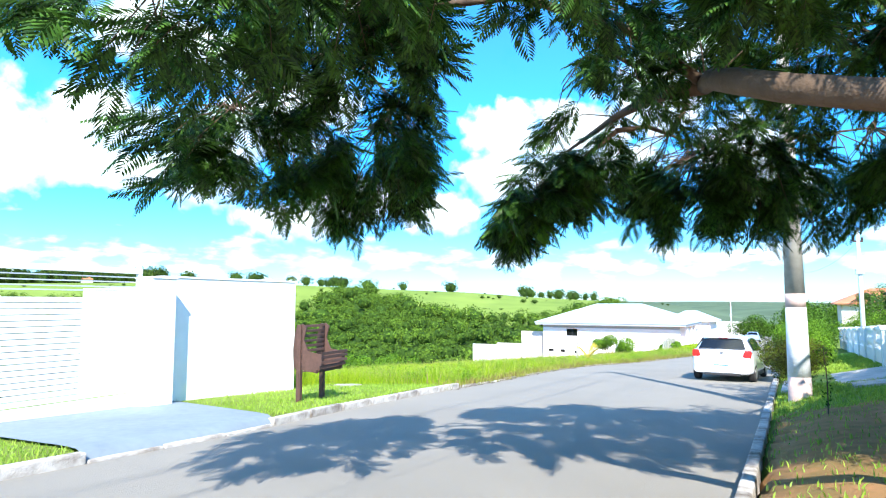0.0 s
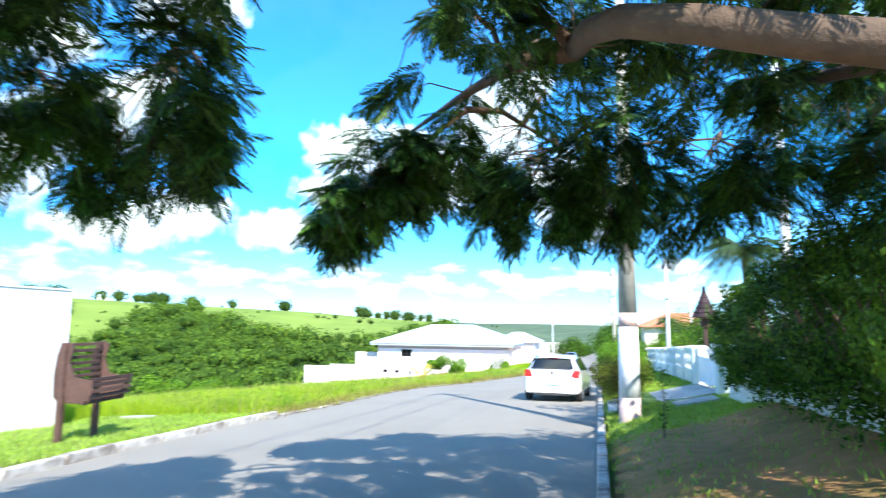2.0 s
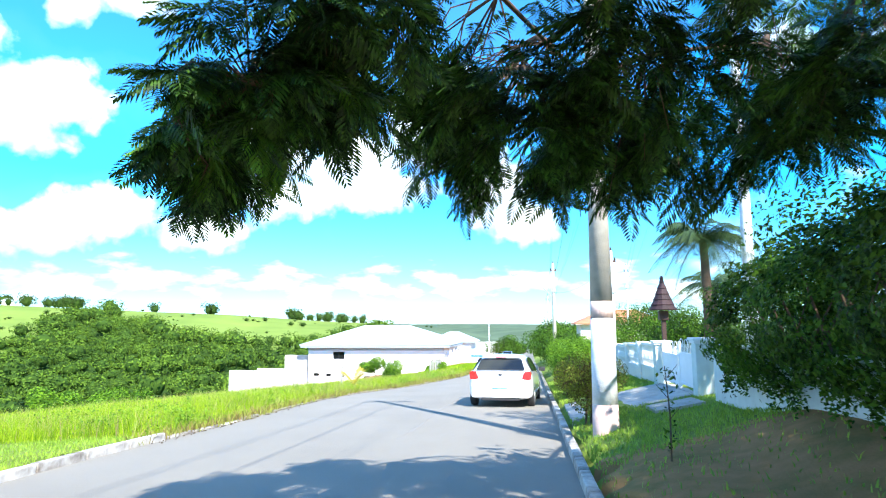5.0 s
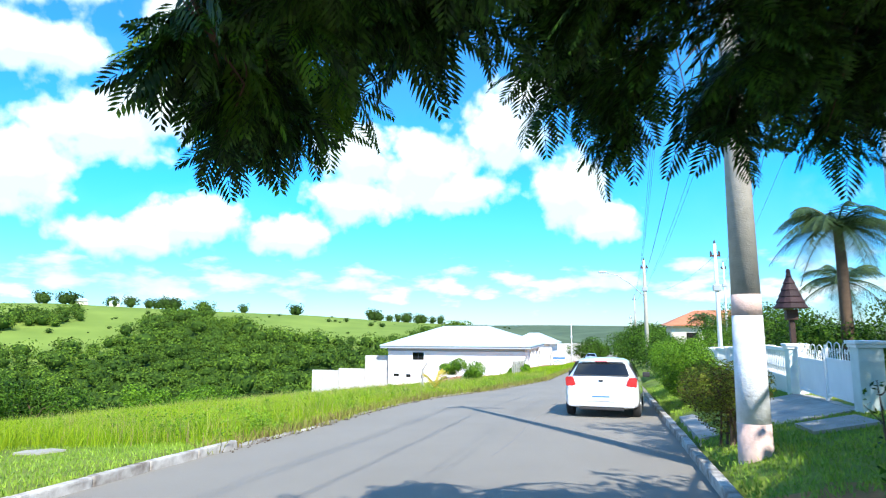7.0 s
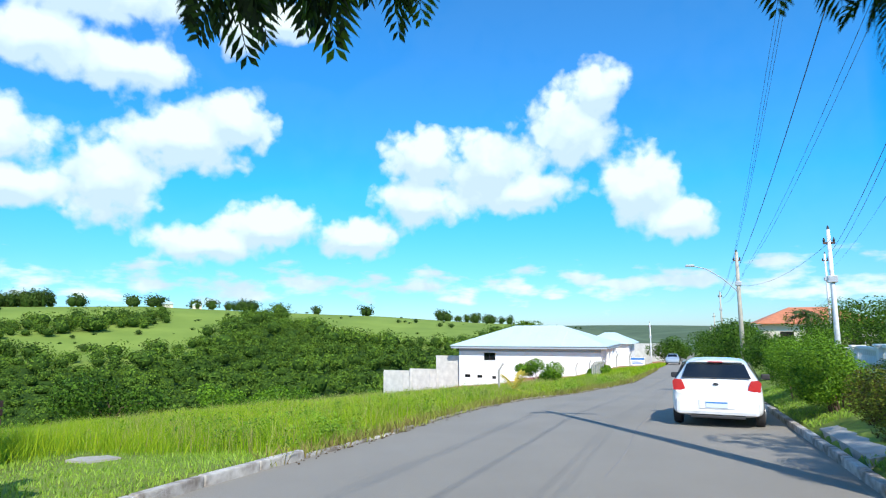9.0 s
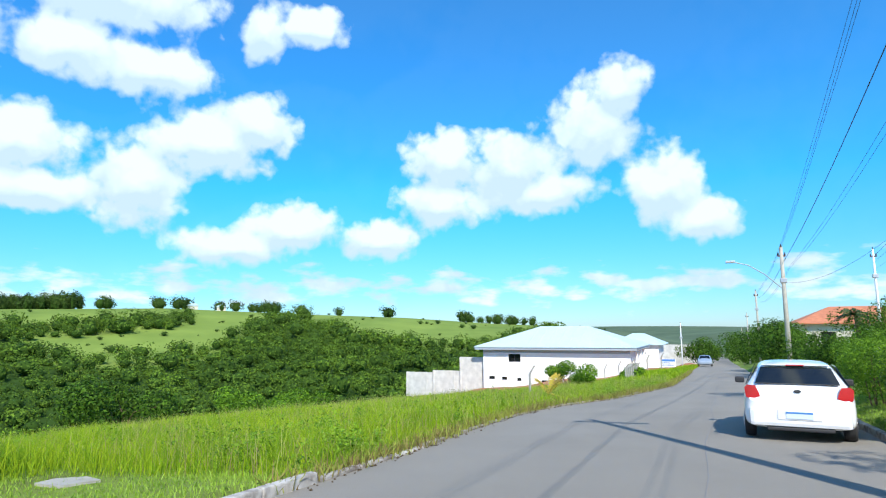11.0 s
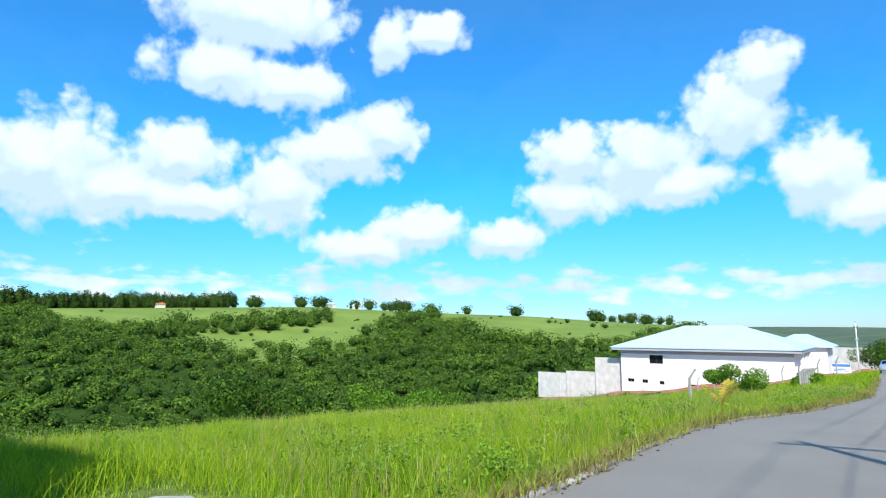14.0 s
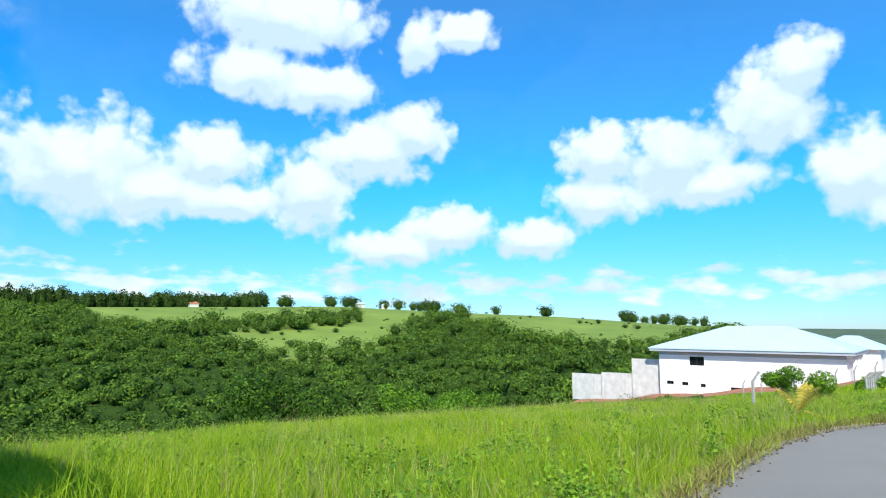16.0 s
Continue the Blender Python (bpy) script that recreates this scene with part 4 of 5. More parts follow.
def street_tree():
    random.seed(21)
    np.random.seed(21)
    foot = Vector((4.35, 2.0, float(land(4.35, 2.0))))
    t = thing("street_tree", pose(*foot), "spreading street tree with feathery drooping dark green leaves", "tree")
    fork = Vector((3.9, 2.25, 2.0))
    crook = Vector((2.28, 5.1, 3.5))
    rel = lambda p: tuple(Vector(p) - foot)
    part("trunk", tube([rel((4.35, 2.0, -0.3)), rel((4.3, 2.05, 0.6)), rel((4.1, 2.15, 1.4)), rel(fork)], [0.20, 0.165, 0.15, 0.14], 12), M_BARK, t, smooth=True)
    main = [fork, Vector((3.35, 2.8, 2.48)), Vector((2.81, 3.24, 2.74)), Vector((2.5, 3.42, 2.82)), Vector((2.15, 3.65, 2.94)), Vector((2.0, 4.05, 3.14)), Vector((2.1, 4.6, 3.36)), crook]
    part("limb", tube([rel(p) for p in main], [0.13, 0.115, 0.105, 0.10, 0.095, 0.09, 0.085, 0.08], 10), M_BARK, t, smooth=True)
    beyond = [crook, Vector((2.05, 5.75, 3.62)), Vector((1.9, 6.5, 3.66)), Vector((1.5, 7.2, 3.45))]
    part("limb", tube([rel(p) for p in beyond], [0.084, 0.06, 0.04, 0.015], 8), M_BARK, t, smooth=True)
    second = [fork, Vector((4.5, 3.0, 2.9)), Vector((4.6, 4.2, 3.4)), Vector((4.4, 5.4, 3.6))]
    part("limb", tube([rel(p) for p in second], [0.11, 0.09, 0.07, 0.05], 8), M_BARK, t, smooth=True)
    third = [crook, Vector((1.6, 5.0, 3.95)), Vector((0.6, 4.8, 4.15)), Vector((-0.6, 4.7, 3.95))]
    part("limb", tube([rel(p) for p in third], [0.05, 0.042, 0.034, 0.026], 8), M_BARK, t, smooth=True)
    low_bough = [Vector((1.9, 6.5, 3.5)), Vector((1.5, 7.0, 3.2)), Vector((1.15, 7.4, 2.9)), Vector((0.8, 7.7, 2.62))]      # the spray that hangs over the road
    part("bough", tube([rel(p) for p in low_bough], [0.03, 0.024, 0.016, 0.008], 6), M_BARK, t, smooth=True)
    starts = [*low_bough, crook, beyond[1], beyond[2], second[2], second[3], third[1], third[2], third[3]]

    def floor_of(x, y):
        """The height at which the crown begins."""
        tips = ((-2.8, 2.6), (-2.0, 2.3), (-1.2, 2.25), (-0.4, 2.45), (0.4, 2.3), (0.8, 2.18), (1.2, 2.2), (1.5, 2.5), (2.0, 2.6), (2.4, 2.6), (2.8, 2.55), (3.2, 2.15), (3.6, 2.12), (4.0, 2.35), (5.2, 2.35), (6.5, 2.6))
        rim = float(np.interp(x, [q[0] for q in tips], [q[1] for q in tips])) + 0.06 * math.sin(x * 9.1)
        inner = 3.25
        q = max(0.0, min(1.0, (rim_y(x) - y) / 2.4, (x + 2.4) / 1.7))
        return rim + (inner - rim) * q ** 0.8

    def rim_y(x):
        edge = ((-2.6, 5.6), (-1.2, 6.8), (-0.3, 7.0), (0.4, 8.0), (1.2, 8.3), (1.5, 8.5), (1.75, 8.0), (2.3, 8.35), (3.0, 8.5), (3.6, 8.2), (4.4, 7.9), (5.6, 7.5), (6.5, 6.6))
        return float(np.interp(x, [q[0] for q in edge], [q[1] for q in edge])) + 0.1 * math.sin(x * 7.3)

    variants = [frond_mesh(random.uniform(0.26, 0.34), 12, 6, random.uniform(0.15, 0.5), k) for k in range(6)]
    meshes = []
    for V, F in variants:
        me = bpy.data.meshes.new("frond")
        me.from_pydata(V.tolist(), [], F.tolist())
        me.materials.append(M_FROND_LIT)
        meshes.append(me)
    VV, FF, off, single = [], [], 0, 0
    twig_n = 0
    tries = 0
    for _ in range(80):               # boughs that carry the twigs
        x, y = random.uniform(-2.3, 6.0), random.uniform(2.9, 8.4)
        if y > rim_y(x) - 0.4 or (x < 1.2 and y < 3.3 and x > -0.6) or (-0.05 < x < 0.9 and y > 4.5):
            continue
        end = Vector((x, y, floor_of(x, y) + random.uniform(0.5, 1.2)))
        st = min(starts, key=lambda q: (q - end).length)
        mid = st.lerp(end, 0.5) + Vector((random.uniform(-0.2, 0.2), random.uniform(-0.2, 0.2), 0.15))
        part("bough", tube([rel(st), rel(st.lerp(mid, 0.5) + Vector((0.04, -0.03, 0.06))), rel(mid), rel(end)], [0.034, 0.028, 0.02, 0.01], 6), M_BARK, t, smooth=True)
        starts += [mid, end, mid.lerp(end, 0.5)]
    while twig_n < 1010 and tries < 24000:
        tries += 1
        x, y = random.uniform(-2.6, 6.4), random.uniform(2.7, 9.2)
        if random.random() < 0.06:
            x, y = random.uniform(-2.2, -0.1), random.uniform(3.6, 7.0)
        if twig_n < 190:
            x = random.uniform(0.6, 1.65) if twig_n < 45 else random.uniform(2.9, 3.7) if twig_n < 70 else random.uniform(-2.0, 5.4)
            y = rim_y(x) - 1.1 * random.random() ** 1.3
        if y > rim_y(x) or x < -2.6 or (-0.6 < x < 1.2 and y < 3.3):
            continue
        if (0.02 + 0.04 * (5 - y) < x < 0.42 + 0.06 * (y - 5) and y < 7.3) or (y > 4.2 and math.sin(x * 3.1 + 0.6) * math.sin(y * 2.9 + 0.4) > 0.62) or (x < -1.6 and random.random() < 0.5):
            continue
        low = floor_of(x, y)
        if y > rim_y(x) - 1.7:
            z = low + random.uniform(0.0, 0.6)
        elif random.random() < (0.0 if 0.7 < x < 2.8 else 0.28 if x > 4.2 else 0.03):
            continue
        else:
            z = low + random.uniform(0.1, 1.2)
        if (-0.1 < x < 0.64 and y > 4.8) or (-0.1 < x < 1.1 and y > 4.5 and z > 2.5 + 2.2 * max(0.0, x - 0.6)):      # a clearing in the crown
            continue
        end = Vector((x, y, z))
        st = min(starts, key=lambda q: (q - end).length + random.uniform(0, 0.55))
        if (end - st).length > 1.5 or (x < 0.64 and st.x > 0.2 and st.y > 4.6):
            continue
        mid = st.lerp(end, 0.55) + Vector((random.uniform(-0.12, 0.12), random.uniform(-0.12, 0.12), 0.10))
        part("twig", tube([rel(st), rel(mid), rel(end)], [0.009, 0.006, 0.002], 4), M_BARK, t)
        twig_n += 1
        out = (end - mid).normalized()
        for k in range(10):
            q = random.uniform(0.2, 1.0) ** 0.6
            p = mid.lerp(end, q)
            a = math.atan2(out.y, out.x) + random.uniform(-1.5, 1.5)
            pitch = random.uniform(0, 52) if y > rim_y(x) - 0.9 else random.uniform(-15, 45)
            m = Matrix.Translation(Vector(p) - foot) @ Euler((random.uniform(-0.5, 0.5), radians(pitch), a)).to_matrix().to_4x4()
            sc = random.uniform(0.75, 1.2)
            pick = random.randrange(6)
            if single < 300 and p.z < low + 0.6 and p.y > 5.2:
                link("frond", meshes[pick], None, t, m @ Matrix.Diagonal((sc, sc, sc, 1)))
                single += 1
            else:
                V, F = variants[pick]
                mm = np.array(m)
                VV.append((V * sc) @ mm[:3, :3].T + mm[:3, 3])
                FF.append(F + off)
                off += len(V)
    # limb and leaves added mostly past the view's edge to shade the gate drive
    bend = [Vector((4.4, 5.4, 3.6)), Vector((5.8, 6.2, 4.2)), Vector((7.2, 7.0, 4.8)), Vector((8.8, 7.8, 5.0))]
    part("limb", tube([rel(p) for p in bend], [0.05, 0.045, 0.035, 0.02], 6), M_BARK, t, smooth=True)
    for k in range(1000):
        e = Vector((random.uniform(7.8, 11.2), random.uniform(5.2, 10.2), random.uniform(4.7, 6.0)))
        m = Matrix.Translation(e - foot) @ Euler((random.uniform(-0.6, 0.6), radians(random.uniform(-5, 50)), random.uniform(0, 6.28))).to_matrix().to_4x4()
        V, F = variants[k % 6]
        mm = np.array(m)
        VV.append((V * 1.35) @ mm[:3, :3].T + mm[:3, 3])
        FF.append(F + off)
        off += len(V)
    # unseen high crown over and behind the path, added to shade the hedge
    hp, hn = lobes_cloud(2600, [(random.uniform(3.4, 9.0) - foot.x, random.uniform(-1.5, 6.0) - foot.y, random.uniform(3.9, 5.3) - foot.z, random.uniform(0.7, 1.2), random.uniform(0.7, 1.2), 0.5) for _ in range(26)], 0.8, 0.9)
    hv, hf = quads(hp, hn, 0.12 * np.random.uniform(0.6, 1.3, len(hp)))
    tagged(bulk("high_crown", hv, hf, M_FROND, t), kind="stuff")
    crown = bulk("crown", np.concatenate(VV), np.concatenate(FF), M_FROND, t)
    tagged(crown, kind="stuff")


street_tree()


# ---- poles and wires ----
def lamp_pole():
    p = thing("utility_pole", at(13.34, 0.02), "round tapered concrete utility pole with a limewashed foot", "pole")
    rad = lambda z: 0.195 - 0.0125 * z
    part("shaft", turned([(rad(z) , z) for z in (1.98, 4.0, 6.0, 9.2)], 20), M_POLE, p, smooth=True)
    part("white_band", turned([(rad(z) + 0.003, z) for z in (0.42, 1.0, 1.72)], 20), M_LIME, p, "white limewashed band", smooth=True)
    part("pink_band", turned([(rad(z) + 0.003, z) for z in (1.72, 1.98)], 20), M_PINK, p, "faded pink limewashed band", smooth=True)
    part("pink_foot", turned([(rad(z) + 0.006, z) for z in (-0.3, 0.0, 0.42)], 20), M_PINK, p, "faded pink limewashed foot", smooth=True)
    part("crossarm", box(-0.6, -0.05, 8.68, 1.0, 0.05, 8.78, 0.01), M_WOOD, p)
    return p


lamp_pole()


def far_pole(s, n, height, arm, label, r=0.12, material=M_POLE):
    p = thing("utility_pole", at(s, n), label, "pole", "poles along the street")
    part("shaft", turned([(r, -0.3), (r * 0.85, height * 0.5), (r * 0.6, height)], 12), material, p, smooth=True)
    part("crossarm", box(-0.2, -0.04, height - 0.55, 0.2, 0.04, height - 0.47, 0.008), M_WOOD, p)
    for x in (-0.16, 0.0, 0.16):
        part("insulator", turned([(0.03, 0), (0.05, 0.05), (0.03, 0.12), (0.015, 0.16)], 8), M_PLASTIC, p, m=pose(x, 0, height - 0.468 if x else height - 0.002))
    part("bracket", box(-0.16, -0.14, height - 2.0, 0.16, 0.14, height - 1.75, 0.02), M_STEEL, p)
    if arm:
        q = part("lamp_arm", tube([(0, 0, height - 2.4), (-0.9, -0.1, height - 1.5), (-1.7, -0.15, height - 0.95), (-2.45, -0.2, height - 0.75)], 0.028, 6), M_STEEL, p)
        part("lamp_head", box(-2.85, -0.33, height - 0.80, -2.35, -0.10, height - 0.66, 0.04), M_STEEL, p)
    return p


far_pole(45.8, 0.32, 7.0, True, "concrete utility pole with a curved street lamp arm", 0.14)
far_pole(78, 0.6, 7.5, False, "concrete utility pole farther down the street")
far_pole(108, 0.8, 7.5, False, "concrete utility pole farther down the street")
far_pole(140, 1.0, 7.5, False, "concrete utility pole farther down the street")
far_pole(32.6, 2.6, 5.4, False, "slim white-painted pole behind the fence", 0.10, M_LIME)
far_pole(58, 7.0, 8.0, False, "slim white-painted pole behind the gardens", 0.10, M_LIME)
far_pole(92, -7.6, 6.0, False, "slim white-painted pole in front of the far walls", 0.08, M_LIME)


def wire(a, b, sag, r=0.006):
    a, b = Vector(a), Vector(b)
    pts = []
    for k in range(17):
        q = k / 16
        pts.append(a.lerp(b, q) - Vector((0, 0, sag * 4 * q * (1 - q))))
    tagged(part("overhead_wire", tube(pts, r, 5), M_WIRE), "thin dark overhead wire strung between poles", "wire", "overhead wires")


def top(s, n, dx, h):
    x, y, z = on(s, n)
    return (x + 0.866 * dx, y - 0.5 * dx, z + h)


for dx, h1, h2, sag, r in ((-0.5, 8.8, 6.65, 0.35, 0.005), (-0.42, 8.8, 6.65, 0.42, 0.005), (-0.34, 8.8, 6.6, 0.38, 0.005), (0.4, 8.5, 6.3, 0.4, 0.012), (0.85, 7.7, 5.9, 0.5, 0.005), (0.95, 7.6, 5.85, 0.55, 0.005)):
    a, b, c = top(13.34, 0.02, dx, h1), top(45.8, 0.32, dx * 0.4, h2), top(78, 0.6, dx * 0.4, h2 + 0.45)
    back = top(-24, 0, dx, h1)
    wire(a, b, sag, r)
    wire(b, c, sag, r)
    wire(back, a, sag, r)
wire(top(32.6, 2.6, 0.1, 5.0), top(45.8, 0.32, 0.1, 5.0), 0.5)
wire(top(13.34, 0.02, 1.3, 7.2), top(58, 7.0, -0.1, 7.4), 0.6, 0.010)
wire(top(13.34, 0.02, 1.36, 7.2), top(58, 7.0, 0.1, 7.2), 0.7, 0.008)
wire(top(13.34, 0.02, 1.9, 6.9), top(58, 7.0, 0, 6.6), 0.7, 0.005)


# ---- parked cars ----
def car(name, m, paint, label, fine=True):
    c = thing(name, m @ Matrix.Diagonal((1, 1, 0.90, 1)), label, "car", "parked cars")
    secs = [(0.00, 0.30, 0.66, 0.70, 0.70, 0.68, 0.66), (0.05, 0.24, 0.78, 0.80, 0.79, 0.80, 0.72), (0.14, 0.22, 0.83, 0.98, 0.80, 1.00, 0.70), (0.24, 0.21, 0.84, 1.0, 0.80, 1.10, 0.66),
            (0.42, 0.2, 0.845, 1.0, 0.80, 1.33, 0.58), (0.58, 0.2, 0.85, 1.0, 0.80, 1.455, 0.56), (1.0, 0.2, 0.85, 0.99, 0.80, 1.505, 0.57), (1.7, 0.2, 0.85, 0.97, 0.80, 1.52, 0.58), (2.3, 0.2, 0.85, 0.95, 0.80, 1.47, 0.56),
            (2.75, 0.2, 0.85, 0.94, 0.80, 1.18, 0.62), (3.05, 0.2, 0.85, 0.93, 0.80, 0.99, 0.66), (3.5, 0.22, 0.82, 0.84, 0.76, 0.88, 0.60), (3.78, 0.26, 0.74, 0.70, 0.68, 0.74, 0.55), (3.88, 0.32, 0.60, 0.56, 0.58, 0.60, 0.45)]
    b = bmesh.new()
    rings = []
    for y, zb, w, zbelt, wb, zt, wt in secs:
        half = [(w * 0.55, zb), (w * 0.95, zb + 0.03), (w, zb + 0.16), (w * 1.005, (zb + zbelt) * 0.55), (w * 0.985, zbelt - 0.09), (wb * 1.0, zbelt), (wt + 0.03, zt - 0.07 if zt - zbelt > 0.12 else (zt + zbelt) / 2), (wt - 0.08, zt - 0.012), (wt * 0.45, zt + 0.012)]
        pts = [(x, z) for x, z in half] + [(-x, z) for x, z in half[::-1]]
        rings.append([b.verts.new((x, y, z)) for x, z in pts])
    for a, d in zip(rings, rings[1:]):
        for k in range(len(a)):
            j = (k + 1) % len(a)
            b.faces.new((a[k], a[j], d[j], d[k]))
    b.faces.new(rings[0][::-1])
    b.faces.new(rings[-1])
    bmesh.ops.recalc_face_normals(b, faces=b.faces[:])
    body = part("body", b, paint, c, smooth=True)
    sub = body.modifiers.new("round", "SUBSURF")
    sub.levels = sub.render_levels = 2

    def sheet(nm, pts, material, thick=0.012, lab=""):
        q = bmesh.new()
        f = q.faces.new([q.verts.new(p) for p in pts])
        bmesh.ops.subdivide_edges(q, edges=q.edges[:], cuts=2, use_grid_fill=True)
        r = bmesh.ops.extrude_face_region(q, geom=q.faces[:])
        f.normal_update() if f.is_valid else None
        nrm = (Vector(pts[1]) - Vector(pts[0])).cross(Vector(pts[2]) - Vector(pts[0])).normalized()
        bmesh.ops.translate(q, verts=[v for v in r["geom"] if isinstance(v, bmesh.types.BMVert)], vec=nrm * thick)
        bmesh.ops.recalc_face_normals(q, faces=q.faces[:])
        return part(nm, q, material, c, lab)

    sheet("rear_window", [(-0.64, 0.16, 1.06), (0.64, 0.16, 1.06), (0.54, 0.40, 1.36), (-0.54, 0.40, 1.36)], M_GLASS, 0.02, "dark tinted rear window")
    sheet("windscreen", [(0.60, 2.98, 1.02), (-0.60, 2.98, 1.02), (-0.50, 2.42, 1.42), (0.50, 2.42, 1.42)], M_GLASS, 0.02)
    for sd in (-1, 1):
        a = [(sd * 0.795, 0.55, 1.02), (sd * 0.795, 1.55, 1.0), (sd * 0.64, 1.55, 1.42), (sd * 0.635, 0.75, 1.40)]
        d = [(sd * 0.795, 1.63, 1.0), (sd * 0.795, 2.62, 0.98), (sd * 0.64, 2.30, 1.36), (sd * 0.64, 1.63, 1.42)]
        for q in (a, d):
            sheet("side_window", q if sd > 0 else q[::-1], M_GLASS, 0.015)
    part("spoiler", box(-0.52, 0.36, 1.405, 0.52, 0.58, 1.435, 0.012), paint, c)
    part("brake_light", box(-0.14, 0.352, 1.408, 0.14, 0.362, 1.428), M_RED, c)
    part("spoiler_lip", box(-0.13, 0.40, 1.38, 0.13, 0.46, 1.40, 0.005), M_PLASTIC, c)
    part("lower_bumper", box(-0.50, -0.02, 0.20, 0.50, 0.12, 0.265, 0.02), M_PLASTIC, c, "black lower bumper")
    part("bumper", box(-0.76, -0.04, 0.27, 0.76, 0.20, 0.62, 0.07), paint, c)
    part("plate_recess", box(-0.33, -0.052, 0.40, 0.33, 0.02, 0.60, 0.015), paint, c)
    pl = part("number_plate", box(-0.20, -0.064, 0.43, 0.20, -0.054, 0.56, 0.003), M_PLATE, c, "pale number plate with a blue band")
    part("plate_band", box(-0.198, -0.068, 0.525, 0.198, -0.0645, 0.555), M_BLUE, pl)
    part("badge", turned([(0.04, 0), (0.04, 0.012), (0.025, 0.018)], 14), M_PLASTIC, c, m=pose(0, 0.085, 0.93, 78) @ Matrix.Diagonal((1.4, 0.7, 1, 1)))
    for sd in (-1, 1):
        L = prism([(0.57, 0.82), (0.72, 0.76), (0.80, 0.80), (0.815, 0.98), (0.77, 1.03), (0.64, 1.02), (0.60, 0.92)] if sd > 0 else [(-x, z) for x, z in [(0.57, 0.82), (0.72, 0.76), (0.80, 0.80), (0.815, 0.98), (0.77, 1.03), (0.64, 1.02), (0.60, 0.92)]], 0.24)
        part("tail_light", L, M_RED, c, "red tail light", m=pose(0, 0.045, 0))
        mr = part("mirror", box(-0.09, -0.05, -0.07, 0.09, 0.05, 0.07, 0.03), M_PLASTIC, c, "black wing mirror", m=pose(sd * 0.97, 2.42, 1.03))
        part("sill", box(sd * 0.80 - 0.03, 0.9, 0.17, sd * 0.80 + 0.03, 2.9, 0.27, 0.02), M_PLASTIC, c)
        for y in (0.62, 3.12):
            w = part("wheel", turned([(0.20, -0.09), (0.275, -0.085), (0.295, -0.05), (0.295, 0.05), (0.275, 0.085), (0.20, 0.09)], 28), M_TYRE, c, smooth=False, m=pose(sd * 0.765, y, 0.295, 0, 90, 0))
            part("rim", turned([(0.19, 0.0), (0.185, 0.02), (0.06, 0.035), (0.03, 0.04)], 20), M_RIM, w, m=pose(0, 0, sd * 0.075, 0 if sd > 0 else 180))
    return c


def on_road(s, n, turn):
    x, y = 0.5 * s + 0.866 * n, 0.866 * s - 0.5 * n
    h = radians(HEAD + turn)
    z = float(plane(np.float64(x), np.float64(y))) + 0.02
    x2, y2 = x - 3 * math.sin(h), y + 3 * math.cos(h)
    z2 = float(plane(np.float64(x2), np.float64(y2))) + 0.02
    return pose(x, y, z, math.degrees(math.atan2(z2 - z, 3)), 0, HEAD + turn)


car("parked_hatchback", on_road(19.75, -1.95, -3.5), M_PAINT, "white five-door hatchback parked by the kerb, seen from behind")
car("parked_car", on_road(92, -4.9, 180), M_PAINT2, "grey-blue car parked far down the street")


# ---- house under construction and its lot ----
def hip_roof(x0, x1, y0, y1, z, rise, hip, thick=0.12):
    b = bmesh.new()
    e = [b.verts.new(p) for p in ((x0, y0, z), (x1, y0, z), (x1, y1, z), (x0, y1, z))]
    lo = [b.verts.new((v.co.x, v.co.y, z - thick)) for v in e]
    ym = (y0 + y1) / 2
    r = [b.verts.new((x0 + hip, ym, z + rise)), b.verts.new((x1 - hip, ym, z + rise))]
    for f in ((e[0], e[1], r[1], r[0]), (e[1], e[2], r[1]), (e[2], e[3], r[0], r[1]), (e[3], e[0], r[0])):
        b.faces.new(f)
    b.faces.new(lo[::-1])
    for k in range(4):
        j = (k + 1) % 4
        b.faces.new((e[k], lo[k], lo[j], e[j]))
    bmesh.ops.recalc_face_normals(b, faces=b.faces[:])
    return b


def roof_ribs(parent, x0, x1, y0, z, rise, hip, ym, count):
    for k in range(count):
        x = x0 + (x1 - x0) * (k + 0.5) / count
        q = min(1.0, (x - x0) / hip, (x1 - x) / hip)
        if q < 0.08:
            continue
        part("roof_seam", tube([(x, y0 + 0.02, z + 0.015), (x, y0 + (ym - y0) * q, z + rise * q + 0.015)], 0.03, 4), M_ROOF, parent)


